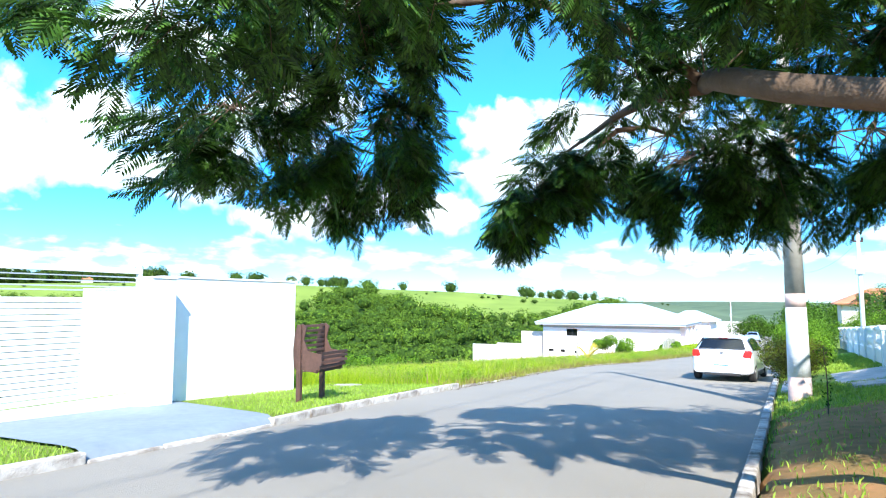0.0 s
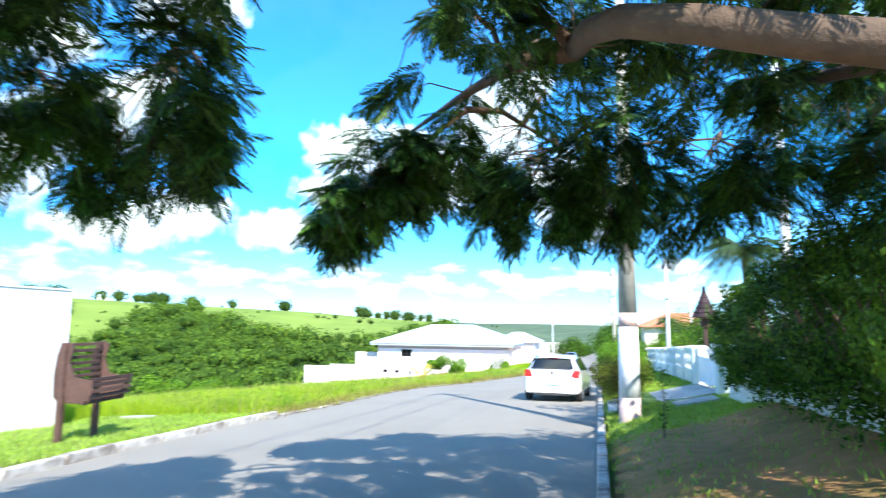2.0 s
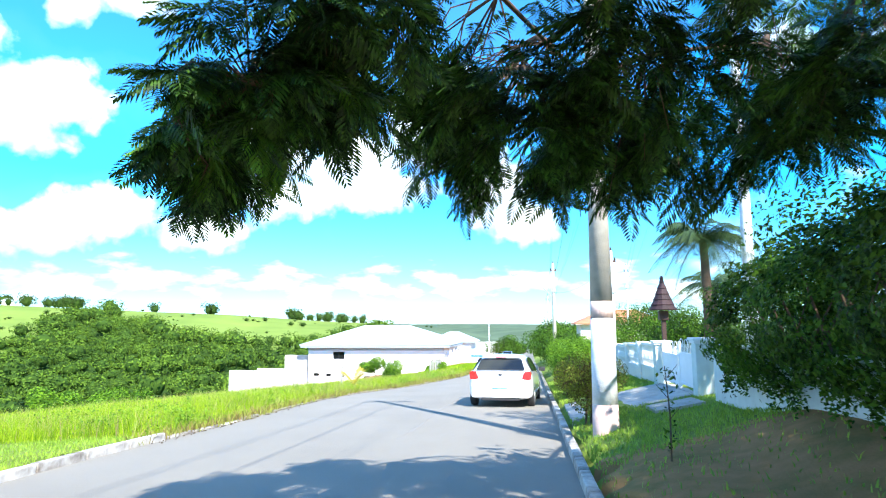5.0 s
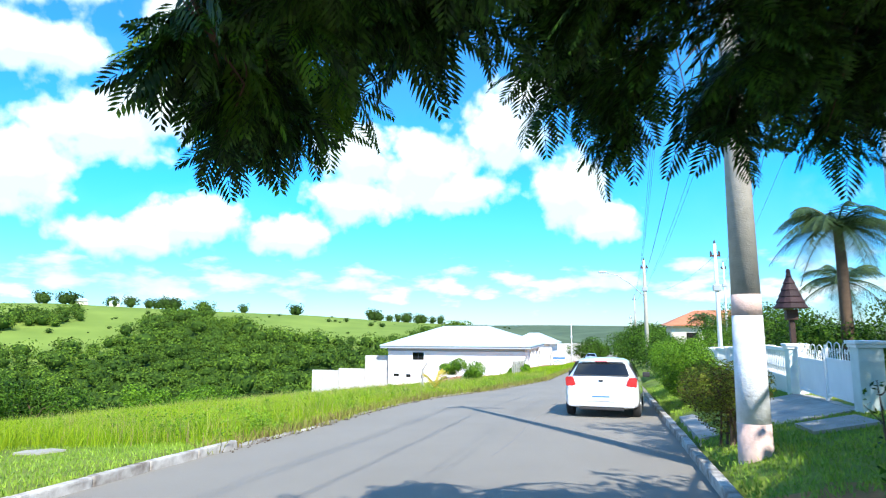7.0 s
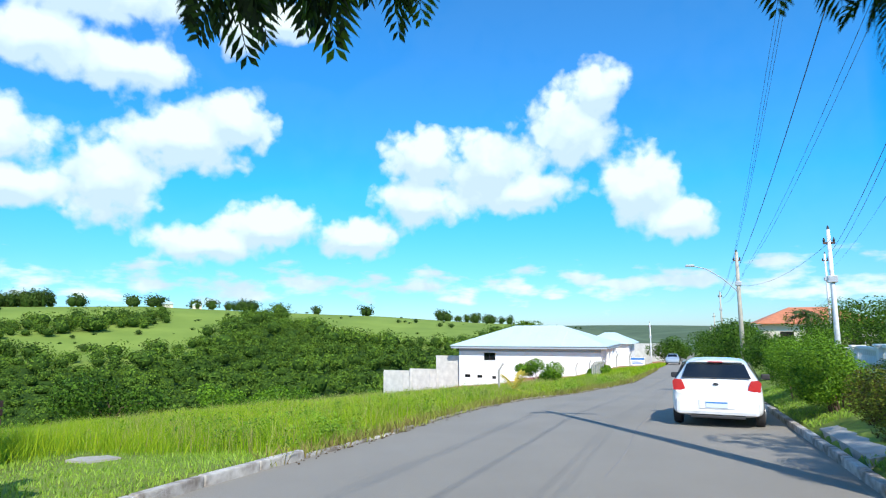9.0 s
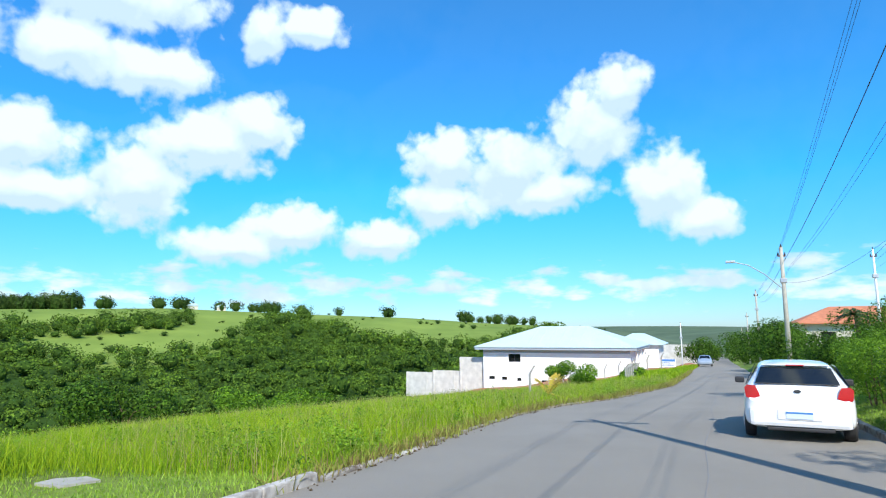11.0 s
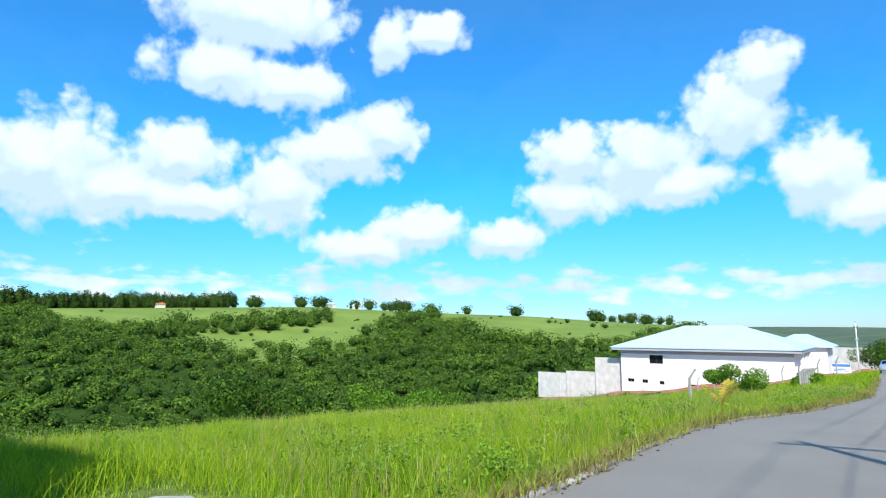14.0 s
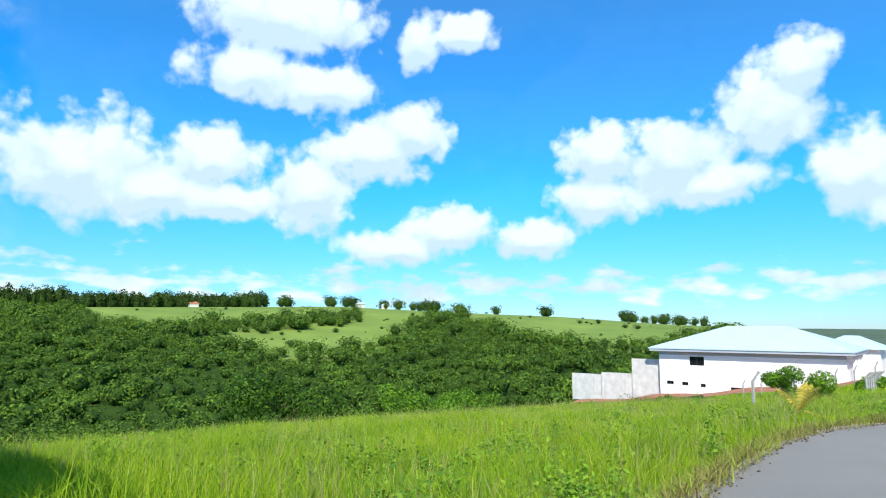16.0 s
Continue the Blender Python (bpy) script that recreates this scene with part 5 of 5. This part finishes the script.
def white_house():
    x0, y0, _ = on(82.9, -31.45)
    h = thing("white_house", pose(x0, y0, 0, 0, 0, HEAD), "long white two-storey house with a pale hipped metal roof", "house")
    W, D, zb, ze = 18.6, 13.0, -8.0, -1.45
    wins = [(3.45, 5.05, -3.0, -2.0), (0.75, 1.55, -5.25, -4.85), (2.5, 3.2, -5.3, -4.9), (4.55, 5.1, -5.4, -5.0), (7.7, 9.1, -5.65, -5.2)]
    t = 0.2
    xs = sorted({0.0, W, *[v for w in wins for v in w[:2]]})
    part("side_wall", box(0, t + 0.003, zb, t, D - t - 0.003, ze), M_HOUSE, h)
    part("side_wall", box(W - t, t + 0.003, zb, W, D - t - 0.003, ze), M_HOUSE, h)
    part("rear_wall", box(0, D - t, zb, W, D, ze), M_HOUSE, h)
    b = bmesh.new()
    for a, c in zip(xs, xs[1:]):
        cuts = sorted([(w[2], w[3]) for w in wins if w[0] < (a + c) / 2 < w[1]])
        z = zb
        for lo, hi in cuts + [(ze, ze)]:
            if lo > z:
                bmesh.ops.create_cube(b, size=1, matrix=Matrix.Translation(((a + c) / 2, t / 2, (z + lo) / 2)) @ Matrix.Diagonal((c - a, t, lo - z, 1)))
            z = hi
    bmesh.ops.remove_doubles(b, verts=b.verts[:], dist=0.0005)
    part("front_wall", b, M_HOUSE, h)
    for a, c, lo, hi in wins:
        w = part("window", box(a + 0.03, 0.10, lo + 0.03, c - 0.03, 0.13, hi - 0.03), M_GLASS, h, "dark window")
        part("window_frame", box(a, 0.06, lo, c, 0.10, lo + 0.05), M_PLASTIC, w)
        part("window_frame", box((a + c) / 2 - 0.03, 0.06, lo + 0.053, (a + c) / 2 + 0.03, 0.10, hi - 0.003), M_PLASTIC, w)
        part("sill", box(a - 0.06, -0.05, lo - 0.06, c + 0.06, 0.05, lo - 0.004), M_HOUSE, w)
    part("fascia", box(-0.85, -0.85, ze + 0.004, W + 0.85, -0.78, ze + 0.32), M_EAVE, h, "grey eave board")
    part("fascia", box(W + 0.78, -0.775, ze + 0.004, W + 0.85, D + 0.85, ze + 0.32), M_EAVE, h, "grey eave board")
    part("frieze", box(-0.012, -0.012, ze - 0.42, W + 0.012, 0.0, ze), M_EAVE, h, "grey strip under the eaves")
    part("roof", hip_roof(-0.95, W + 0.95, -0.95, D + 0.95, ze + 0.40, 2.55, 7.0), M_ROOF, h)
    roof_ribs(h, -0.95, W + 0.95, -0.95, ze + 0.40, 2.55, 7.0, D / 2, 16)
    part("porch_roof", hip_roof(W - 5, W + 2.6, D + 1.5, D + 11, ze + 0.35, 1.5, 3.0), M_ROOF, h)
    part("porch_wall", box(W - 4.4, D + 2.0, zb, W + 1.9, D + 10.5, ze + 0.2), M_HOUSE, h)
    for y in (2.5, 6.0, 9.5):
        part("porch_column", box(W + 0.3, y, zb, W + 0.6, y + 0.3, ze), M_HOUSE, h)
    return h


white_house()


def lot_wall(s, n0, n1, z0, z1, label, material=M_GREYWALL, name="wall_lot"):
    x0, y0, _ = on(s, n0)
    w = thing(name, pose(x0, y0, 0, 0, 0, HEAD), label, "wall", kind="structure")
    part("wall_panel", box(0, 0, z0, n1 - n0, 0.18, z1, 0.01), material, w)
    k = int((n1 - n0) / 3)
    for j in range(k + 1):
        part("pilaster", box(j * 3.0, -0.05, z0, j * 3.0 + 0.2, -0.003, z1 - 0.05), material, w)


grey = "stepped unpainted grey block wall beside the house"
lot_wall(83.6, -35.1, -31.5, -8, -2.5, grey)
lot_wall(83.8, -39.2, -35.12, -8, -4.35, grey)
lot_wall(84.0, -43.4, -39.22, -8, -4.65, grey)
lot_wall(112, -13.5, -5.9, -8, -1.6, "unpainted grey block wall farther along the street")
lot_wall(130, -20, -5.9, -9, -2.0, "unpainted grey block wall farther along the street")
x, y, z = on(112, -5.95)
w = thing("wall_far_side", pose(x, y, 0, 0, 0, HEAD), "long unpainted grey wall along the street", "wall", kind="structure")
part("wall_panel", box(-0.2, 0, -9, 0, 18, -2.2, 0.01), M_GREYWALL, w)


def sign_board():
    b = thing("site_sign", at(88, -9.9) @ Matrix.Diagonal((0.75, 0.75, 0.75, 1)), "white and blue building-site sign on two posts", "sign")
    for x in (0.1, 2.1):
        part("post", box(x, 0, -0.3, x + 0.08, 0.08, 2.3, 0.005), M_WOOD, b)
    p = part("panel", box(0, -0.03, 0.9, 2.3, -0.005, 2.2, 0.004), M_HOUSE, b)
    part("blue_band", box(0.05, -0.036, 1.75, 2.25, -0.031, 2.12), M_BLUE, p)
    for k in range(3):
        part("text_bar", box(0.2, -0.036, 1.1 + k * 0.2, 2.0 - 0.3 * k, -0.031, 1.2 + k * 0.2), M_BLUE, p)


sign_board()


def fence_post(s, n, h, turn, label):
    p = thing("fence_post", at(s, n, 0, turn), label, "post", "leaning lot fence posts")
    part("shaft", tube([(0, 0, -0.3), (0, 0, h * 0.75), (0.22, 0, h)], 0.055, 4), M_CONCRETE, p)


random.seed(5)
for k in range(9):
    fence_post(72 + random.uniform(-1, 1), -20 + k * 1.45, 1.9, random.uniform(-8, 8), "thin bent-topped concrete fence post")
fence_post(33.5, -10.7, 1.35, 20, "pale bent-topped stake standing in the tall grass")
for k in range(7):
    fence_post(47.5 + 0.35 * k, -8.6 + 0.07 * k, 1.15, random.uniform(-25, 25), "pale thin fence post at the lot's edge")


def soil_bank():
    V, F = [], []
    for i in range(24):
        for j in range(5):
            s, n = 77 + j * 1.5 + 0.4 * math.sin(i * 1.7), -40 + i * 1.42
            x, y, z = on(s, n)
            V.append((x, y, z + 0.0 + 0.5 * math.sin(math.pi * j / 4) * (0.6 + 0.4 * math.sin(i * 0.9 + j))))
        if i:
            for j in range(4):
                k = 5 * (i - 1) + j
                F.append((k, k + 1, k + 6, k + 5))
    tagged(bulk("soil_bank", V, F, M_SOIL, smooth=True), "bank of bare red soil below the house", "soil", kind="structure")
    for s, n, r, h in ((98, -7.0, 2.0, 1.0), (103, -6.6, 1.6, 0.8), (92, -7.6, 1.4, 0.6)):
        t = turned([(r, -0.2), (r * 0.8, h * 0.45), (r * 0.45, h * 0.85), (r * 0.12, h)], 14)
        for v in t.verts:
            v.co.x *= 1 + random.uniform(-0.15, 0.15)
            v.co.y *= 1.4 + random.uniform(-0.2, 0.2)
        x, y, z = on(s, n)
        tagged(part("soil_heap", t, M_SOIL, smooth=True, m=pose(x, y, z)), "heap of bare orange soil beside the street", "soil heap")


soil_bank()


def lot_bush(s, n, wide, high, label, seed, leaves=5000, size=0.06, material=M_SHRUB):
    random.seed(seed)
    np.random.seed(seed)
    lobes = []
    for _ in range(9):
        q = random.uniform(0.2, 0.34) * high
        lobes.append((random.uniform(-0.42, 0.42) * wide, random.uniform(-0.42, 0.42) * wide, random.uniform(0.35, 0.8) * high, q * 1.2, q * 1.2, q))
    bush("wild_bush", at(s, n), lobes, leaves, size, material, label, "bush", 6, 0.2, high, "bushes on the vacant lot")


lot_bush(41, -10.6, 2.7, 1.5, "broad-leaved bright green bush in the tall grass", 31)
lot_bush(49.6, -8.4, 1.5, 0.95, "small green bush near the road edge", 32, 2500)
lot_bush(52, -13, 1.8, 1.2, "broad-leaved green bush in the tall grass", 33, 2500)
lot_bush(71, -27, 3.0, 1.6, "wild green bush before the white house", 34, 2500, 0.09)
lot_bush(71, -31.5, 2.0, 1.2, "wild green bush before the white house", 35, 1800, 0.09)
lot_bush(36, -26, 4.0, 2.3, "yellowish green bush at the field's edge", 36, 5000, 0.07)
lot_bush(31, -24.5, 3.4, 2.0, "bright green bush at the field's edge", 37, 5000, 0.07)
lot_bush(24, -24, 4.2, 2.4, "bright green bush at the field's edge", 38, 5000, 0.07, M_HEDGE)
lot_bush(104, -6.2, 4.5, 5.0, "round dark green tree beside the far street", 39, 6000, 0.13, M_HEDGE)


def dry_palm():
    t = thing("dry_palm_leaf", at(28.4, -8.55), "dry yellow palm seedling with a fallen stalk", "plant")
    random.seed(8)
    for k in range(9):
        a, l = random.uniform(0, 6.28), random.uniform(0.7, 1.25)
        V, F = [], []
        for j in range(12):
            q = j / 11
            c = Vector((math.cos(a) * l * q * 0.6, math.sin(a) * l * q * 0.6, 0.25 + l * (q - 0.45 * q * q)))
            side = Vector((-math.sin(a), math.cos(a), 0.2)) * 0.2 * math.sin(math.pi * (0.1 + 0.85 * q))
            for e in (-1, 1):
                m0 = len(V)
                V += [tuple(c), tuple(c + Vector((0, 0, 0.06))), tuple(c + side * e + Vector((0, 0, -0.05)))]
                F.append((m0, m0 + 1, m0 + 2))
        bulk("leaf", V, F, M_DRY if k < 8 else M_SHRUB, t)
    part("stalk", tube([(0.1, 0, 0.3), (0.5, 0.15, 0.16), (1.0, 0.35, -0.02)], [0.02, 0.022, 0.03], 6), M_DRY, t)


dry_palm()


# ---- gardens on the right ----
def garden_fence():
    posts = [15.75, 19.6, 22.2, 24.8, 27.4, 30.0, 32.6, 35.2, 37.8]
    for k, s in enumerate(posts):
        p = thing("fence_pillar", at(s, 2.1), "pale painted square fence pillar with a moulded cap", "pillar", "garden fence pillars")
        w = 0.17 if k < 2 else 0.13
        part("shaft", box(-w, -w, -0.3, w, w, 0.95, 0.012), M_MINT if k < 2 else M_WHITE, p)
        part("collar", box(-w - 0.03, -w - 0.03, 0.953, w + 0.03, w + 0.03, 1.0, 0.01), M_WHITE, p)
        part("cap", box(-w - 0.055, -w - 0.055, 1.003, w + 0.055, w + 0.055, 1.06, 0.015), M_WHITE, p)
    for a, b in zip(posts[1:], posts[2:]):
        f = thing("garden_fence", at(a + 0.16, 2.1), "white balustrade panel on a low plinth", "fence", "garden fence panels")
        L = b - a - 0.32
        part("plinth", box(-0.08, 0, -0.3, 0.08, L, 0.34, 0.008), M_WHITE, f)
        part("rail", box(-0.07, 0, 0.88, 0.07, L, 0.96, 0.01), M_WHITE, f)
        k = int(L / 0.19)
        me = bpy.data.meshes.new("baluster")
        bl = turned([(0.05, 0.343), (0.03, 0.40), (0.065, 0.52), (0.03, 0.72), (0.045, 0.84), (0.05, 0.877)], 8)
        bl.to_mesh(me)
        bl.free()
        for j in range(k):
            link("baluster", me, M_WHITE, f, pose(0, (j + 0.5) * L / k, 0))
    for s0, hinge in ((15.95, 0), (17.7, 1)):
        g = thing("garden_gate", at(s0, 2.1), "white iron driveway gate with pickets and scrolls", "gate", "garden gates")
        L = 1.68
        part("bottom_rail", box(-0.02, 0, 0.05, 0.02, L, 0.10), M_WHITE, g)
        part("middle_rail", box(-0.02, 0, 0.68, 0.02, L, 0.72), M_WHITE, g)
        part("sheet", box(-0.008, 0.05, 0.103, 0.008, L - 0.05, 0.677), M_WHITE, g, "solid white sheet panel")
        for j in range(2):
            part("stile", box(-0.025, j * (L - 0.05), 0.0, 0.025, j * (L - 0.05) + 0.05, 0.95), M_WHITE, g)
        pk = box(-0.008, -0.008, 0.723, 0.008, 0.008, 0.90)
        me = bpy.data.meshes.new("picket")
        pk.to_mesh(me)
        pk.free()
        for j in range(13):
            link("picket", me, M_WHITE, g, pose(0, 0.1 + j * (L - 0.2) / 12, 0))
        for j in range(4):
            y = 0.25 + j * 0.4
            pts = [(0, y + 0.17 * math.cos(a) * (1 - a / 9), 0.90 + 0.13 * math.sin(a) * (1 - a / 9)) for a in [q * 0.45 for q in range(15)]]
            part("scroll", tube(pts, 0.010, 5), M_WHITE, g)


garden_fence()
slab("garden_drive", [(15.6, -0.35), (18.9, -0.35), (19.5, 1.95), (15.9, 1.95)], 0.035, 0.2, M_CONCRETE, "pale worn concrete driveway crossing the verge", "driveway")
slab("garden_court", [(15.9, 1.98), (19.5, 1.98), (20.5, 8.0), (15.4, 8.0)], 0.03, 0.2, M_CONCRETE, "concrete court behind the gate", "paving")
slab("stepping_slab", [(14.4, 0.95), (15.35, 0.95), (15.35, 1.75), (14.4, 1.75)], 0.05, 0.1, M_CONCRETE, "square concrete stepping slab in the grass", "slab", kind="")


def cone_lantern():
    t = thing("garden_lantern", at(22.1, 2.7, -0.3), "dark red shingled conical roof on a timber post", "garden lantern")
    part("post", box(-0.06, -0.06, -0.2, 0.06, 0.06, 1.95, 0.01), M_WOOD, t)
    part("cage", box(-0.13, -0.13, 1.953, 0.13, 0.13, 2.22, 0.02), M_WOOD, t)
    rings = [(0.40, 2.24, 0.30, 2.40), (0.33, 2.38, 0.24, 2.55), (0.265, 2.53, 0.18, 2.71), (0.20, 2.69, 0.12, 2.88), (0.14, 2.86, 0.07, 3.02)]
    for a, z0, b, z1 in rings:
        part("shingle_course", turned([(a, z0), (a + 0.005, z0 + 0.02), (b, z1)], 14), M_SHINGLE, t)
    part("finial", turned([(0.06, 3.0), (0.075, 3.05), (0.05, 3.12), (0.06, 3.18), (0.0301, 3.24)], 10), M_SHINGLE, t)


cone_lantern()


def palm(s, n, h, trunk_r, fronds, length, label, seed, pale=False, lift=0.0):
    random.seed(seed)
    t = thing("palm_tree", at(s, n), label, "palm tree", "palms in the gardens")
    part("trunk", tube([(0, 0, -0.3), (0.05, 0.03, h * 0.4), (0.02, -0.04, h * 0.8), (0, 0, h)], [trunk_r * 1.25, trunk_r, trunk_r * 0.9, trunk_r * 0.75], 10), M_LIME if pale else M_BARK, t, smooth=True)
    for k in range(fronds):
        a, up = 2.4 * k + random.uniform(-0.2, 0.2), random.uniform(-0.15, 0.95)
        V, F = [], []
        pts = []
        for j in range(22):
            q = j / 21
            d = length * q
            pts.append(Vector((math.cos(a) * d * math.cos(up) * (1 - 0.15 * q), math.sin(a) * d * math.cos(up) * (1 - 0.15 * q), h + d * math.sin(up) - 0.62 * length * q * q)))
        for j in range(1, 22):
            q = j / 21
            way = (pts[j] - pts[j - 1]).normalized()
            side = way.cross(Vector((0, 0, 1))).normalized()
            for e in (-1, 1):
                for half in (0.0, 0.5):
                    c = pts[j - 1].lerp(pts[j], half)
                    l = length * 0.32 * math.sin(math.pi * (0.12 + 0.82 * q))
                    tip = c + (side * e * 0.8 + way * 0.5 + Vector((0, 0, -0.35 - random.uniform(0, 0.3)))).normalized() * l
                    m0 = len(V)
                    V += [tuple(c - way * 0.012), tuple(c + way * 0.016), tuple(tip)]
                    F.append((m0, m0 + 1, m0 + 2))
        fr = bulk("frond", V, F, M_PALM, t)
        part("stalk", tube([tuple(p) for p in pts[::3]], [0.03, 0.025, 0.02, 0.015, 0.012, 0.01, 0.008, 0.006][: len(pts[::3])], 5), M_PALM, fr)


palm(22.8, 4.1, 4.1, 0.14, 36, 2.1, "feather palm with arching dark green leaves in the garden", 51)
palm(21.8, 5.0, 11.0, 0.15, 12, 2.2, "tall palm with a pale smooth trunk in the garden", 52, True)
palm(27.5, 5.6, 3.1, 0.14, 20, 2.0, "low feather palm behind the fence", 53)
palm(52, 4.6, 3.2, 0.14, 14, 1.6, "small palm in a garden farther down", 54)


def garden_bush(s, n, wide, high, seed, label="dark green garden bush behind the fence", leaves=7000, size=0.05, material=M_HEDGE):
    random.seed(seed)
    np.random.seed(seed)
    lobes = []
    for _ in range(12):
        q = random.uniform(0.2, 0.32) * high
        lobes.append((random.uniform(-0.4, 0.4) * wide, random.uniform(-0.42, 0.42) * wide, random.uniform(0.25, 0.8) * high, q * 1.2, q * 1.2, q))
    bush("garden_bush", at(s, n), lobes, leaves, size, material, label, "bush", 6, 0.2, high, "bushes in the gardens")


garden_bush(24.0, 4.4, 3.2, 2.3, 61)
garden_bush(20.6, 6.2, 3.8, 3.3, 62, leaves=11000)
garden_bush(29.0, 5.2, 4.2, 2.2, 63)
garden_bush(40, 5.5, 6.5, 3.4, 64)
garden_bush(48, 7.5, 7.0, 4.2, 65, "tall dark green tree in a garden", 8000, 0.08)
garden_bush(46, 3.6, 3.5, 2.3, 66, "light green bush in a garden", 5000, 0.06, M_SHRUB)
garden_bush(60, 9.0, 8.0, 4.6, 67, "tall dark green tree in a garden", 7000, 0.10)
garden_bush(86, 3.5, 9.0, 4.8, 68, "tall dark green tree beside the far street", 6000, 0.13)
garden_bush(104, 3.5, 9.0, 5.2, 69, "tall dark green tree beside the far street", 6000, 0.14)
garden_bush(125, 3.0, 12.0, 6.0, 70, "tall dark green tree beside the far street", 6000, 0.16)
garden_bush(150, -2.0, 16.0, 6.0, 71, "tall dark green tree where the street bends", 6000, 0.2)
garden_bush(146, -14.0, 14.0, 5.0, 72, "tall dark green tree where the street bends", 6000, 0.2)
garden_bush(14.4, 4.5, 3.4, 4.0, 73, "dark green garden tree behind the hedge", 12000, 0.05)
garden_bush(17.2, 9.6, 4.2, 4.4, 74, "dark green garden tree beyond the court", 11000, 0.06)


def tiled_house():
    x0, y0, z0 = on(75, 4.2)
    h = thing("tiled_house", pose(x0, y0, z0, 0, 0, HEAD), "cream house with an orange clay-tile roof among trees", "house")
    part("wall", box(0, 0, -0.5, 9.5, 7, 3.6), M_CREAM, h)
    part("roof", hip_roof(-0.6, 10.1, -0.6, 7.6, 3.75, 1.6, 3.4), M_TERRA, h)
    for x in (1.5, 4.4, 7.2):
        w = part("window", box(x, -0.03, 1.6, x + 1.2, 0.02, 2.9), M_GLASS, h, "dark window")
        part("window_frame", box(x - 0.06, -0.05, 1.54, x + 1.26, -0.033, 1.6), M_WHITE, w)


tiled_house()


def sapling():
    t = thing("sapling", at(10.4, 0.35), "thin leafless sapling tied on the shaded verge", "sapling")
    part("stem", tube([(0, 0, -0.1), (0.01, 0, 0.45), (-0.02, 0.01, 0.95)], [0.012, 0.009, 0.004], 6), M_BARK, t)
    for k in range(5):
        a = k * 1.4
        z = 0.4 + 0.11 * k
        part("twig", tube([(0, 0, z), (0.12 * math.cos(a), 0.12 * math.sin(a), z + 0.14)], [0.005, 0.002], 5), M_BARK, t)
    p, n = lobes_cloud(60, [(0, 0, 0.35, 0.07, 0.07, 0.3), (0, 0, 0.8, 0.12, 0.12, 0.15)])
    V, F = quads(p, n, 0.03)
    bulk("leaves", V, F, M_HEDGE, t)


sapling()


def farmhouse(az, r, wide, roof, label):
    x, y = 1 + r * math.sin(radians(az)), 12 + r * math.cos(radians(az))
    h = thing("farmhouse", pose(x, y, float(land(x, y)), 0, 0, -az), label, "house", "far farm buildings")
    part("wall", box(-wide / 2, 0, -1, wide / 2, 6, 2.3), M_CREAM, h)
    part("roof", hip_roof(-wide / 2 - 0.6, wide / 2 + 0.6, -0.6, 6.6, 2.45, 1.8, 2.6), roof, h)


farmhouse(-31.6, 452, 7, M_TERRA, "small far farmhouse with a red roof on the hill")
farmhouse(-17.0, 446, 7, M_ROOF, "small far white farm building on the hill")
farmhouse(-14.6, 447, 6, M_ROOF, "small far white farm building on the hill")
farmhouse(25.6, 240, 9, M_TERRA, "small far house with a red roof beyond the street")
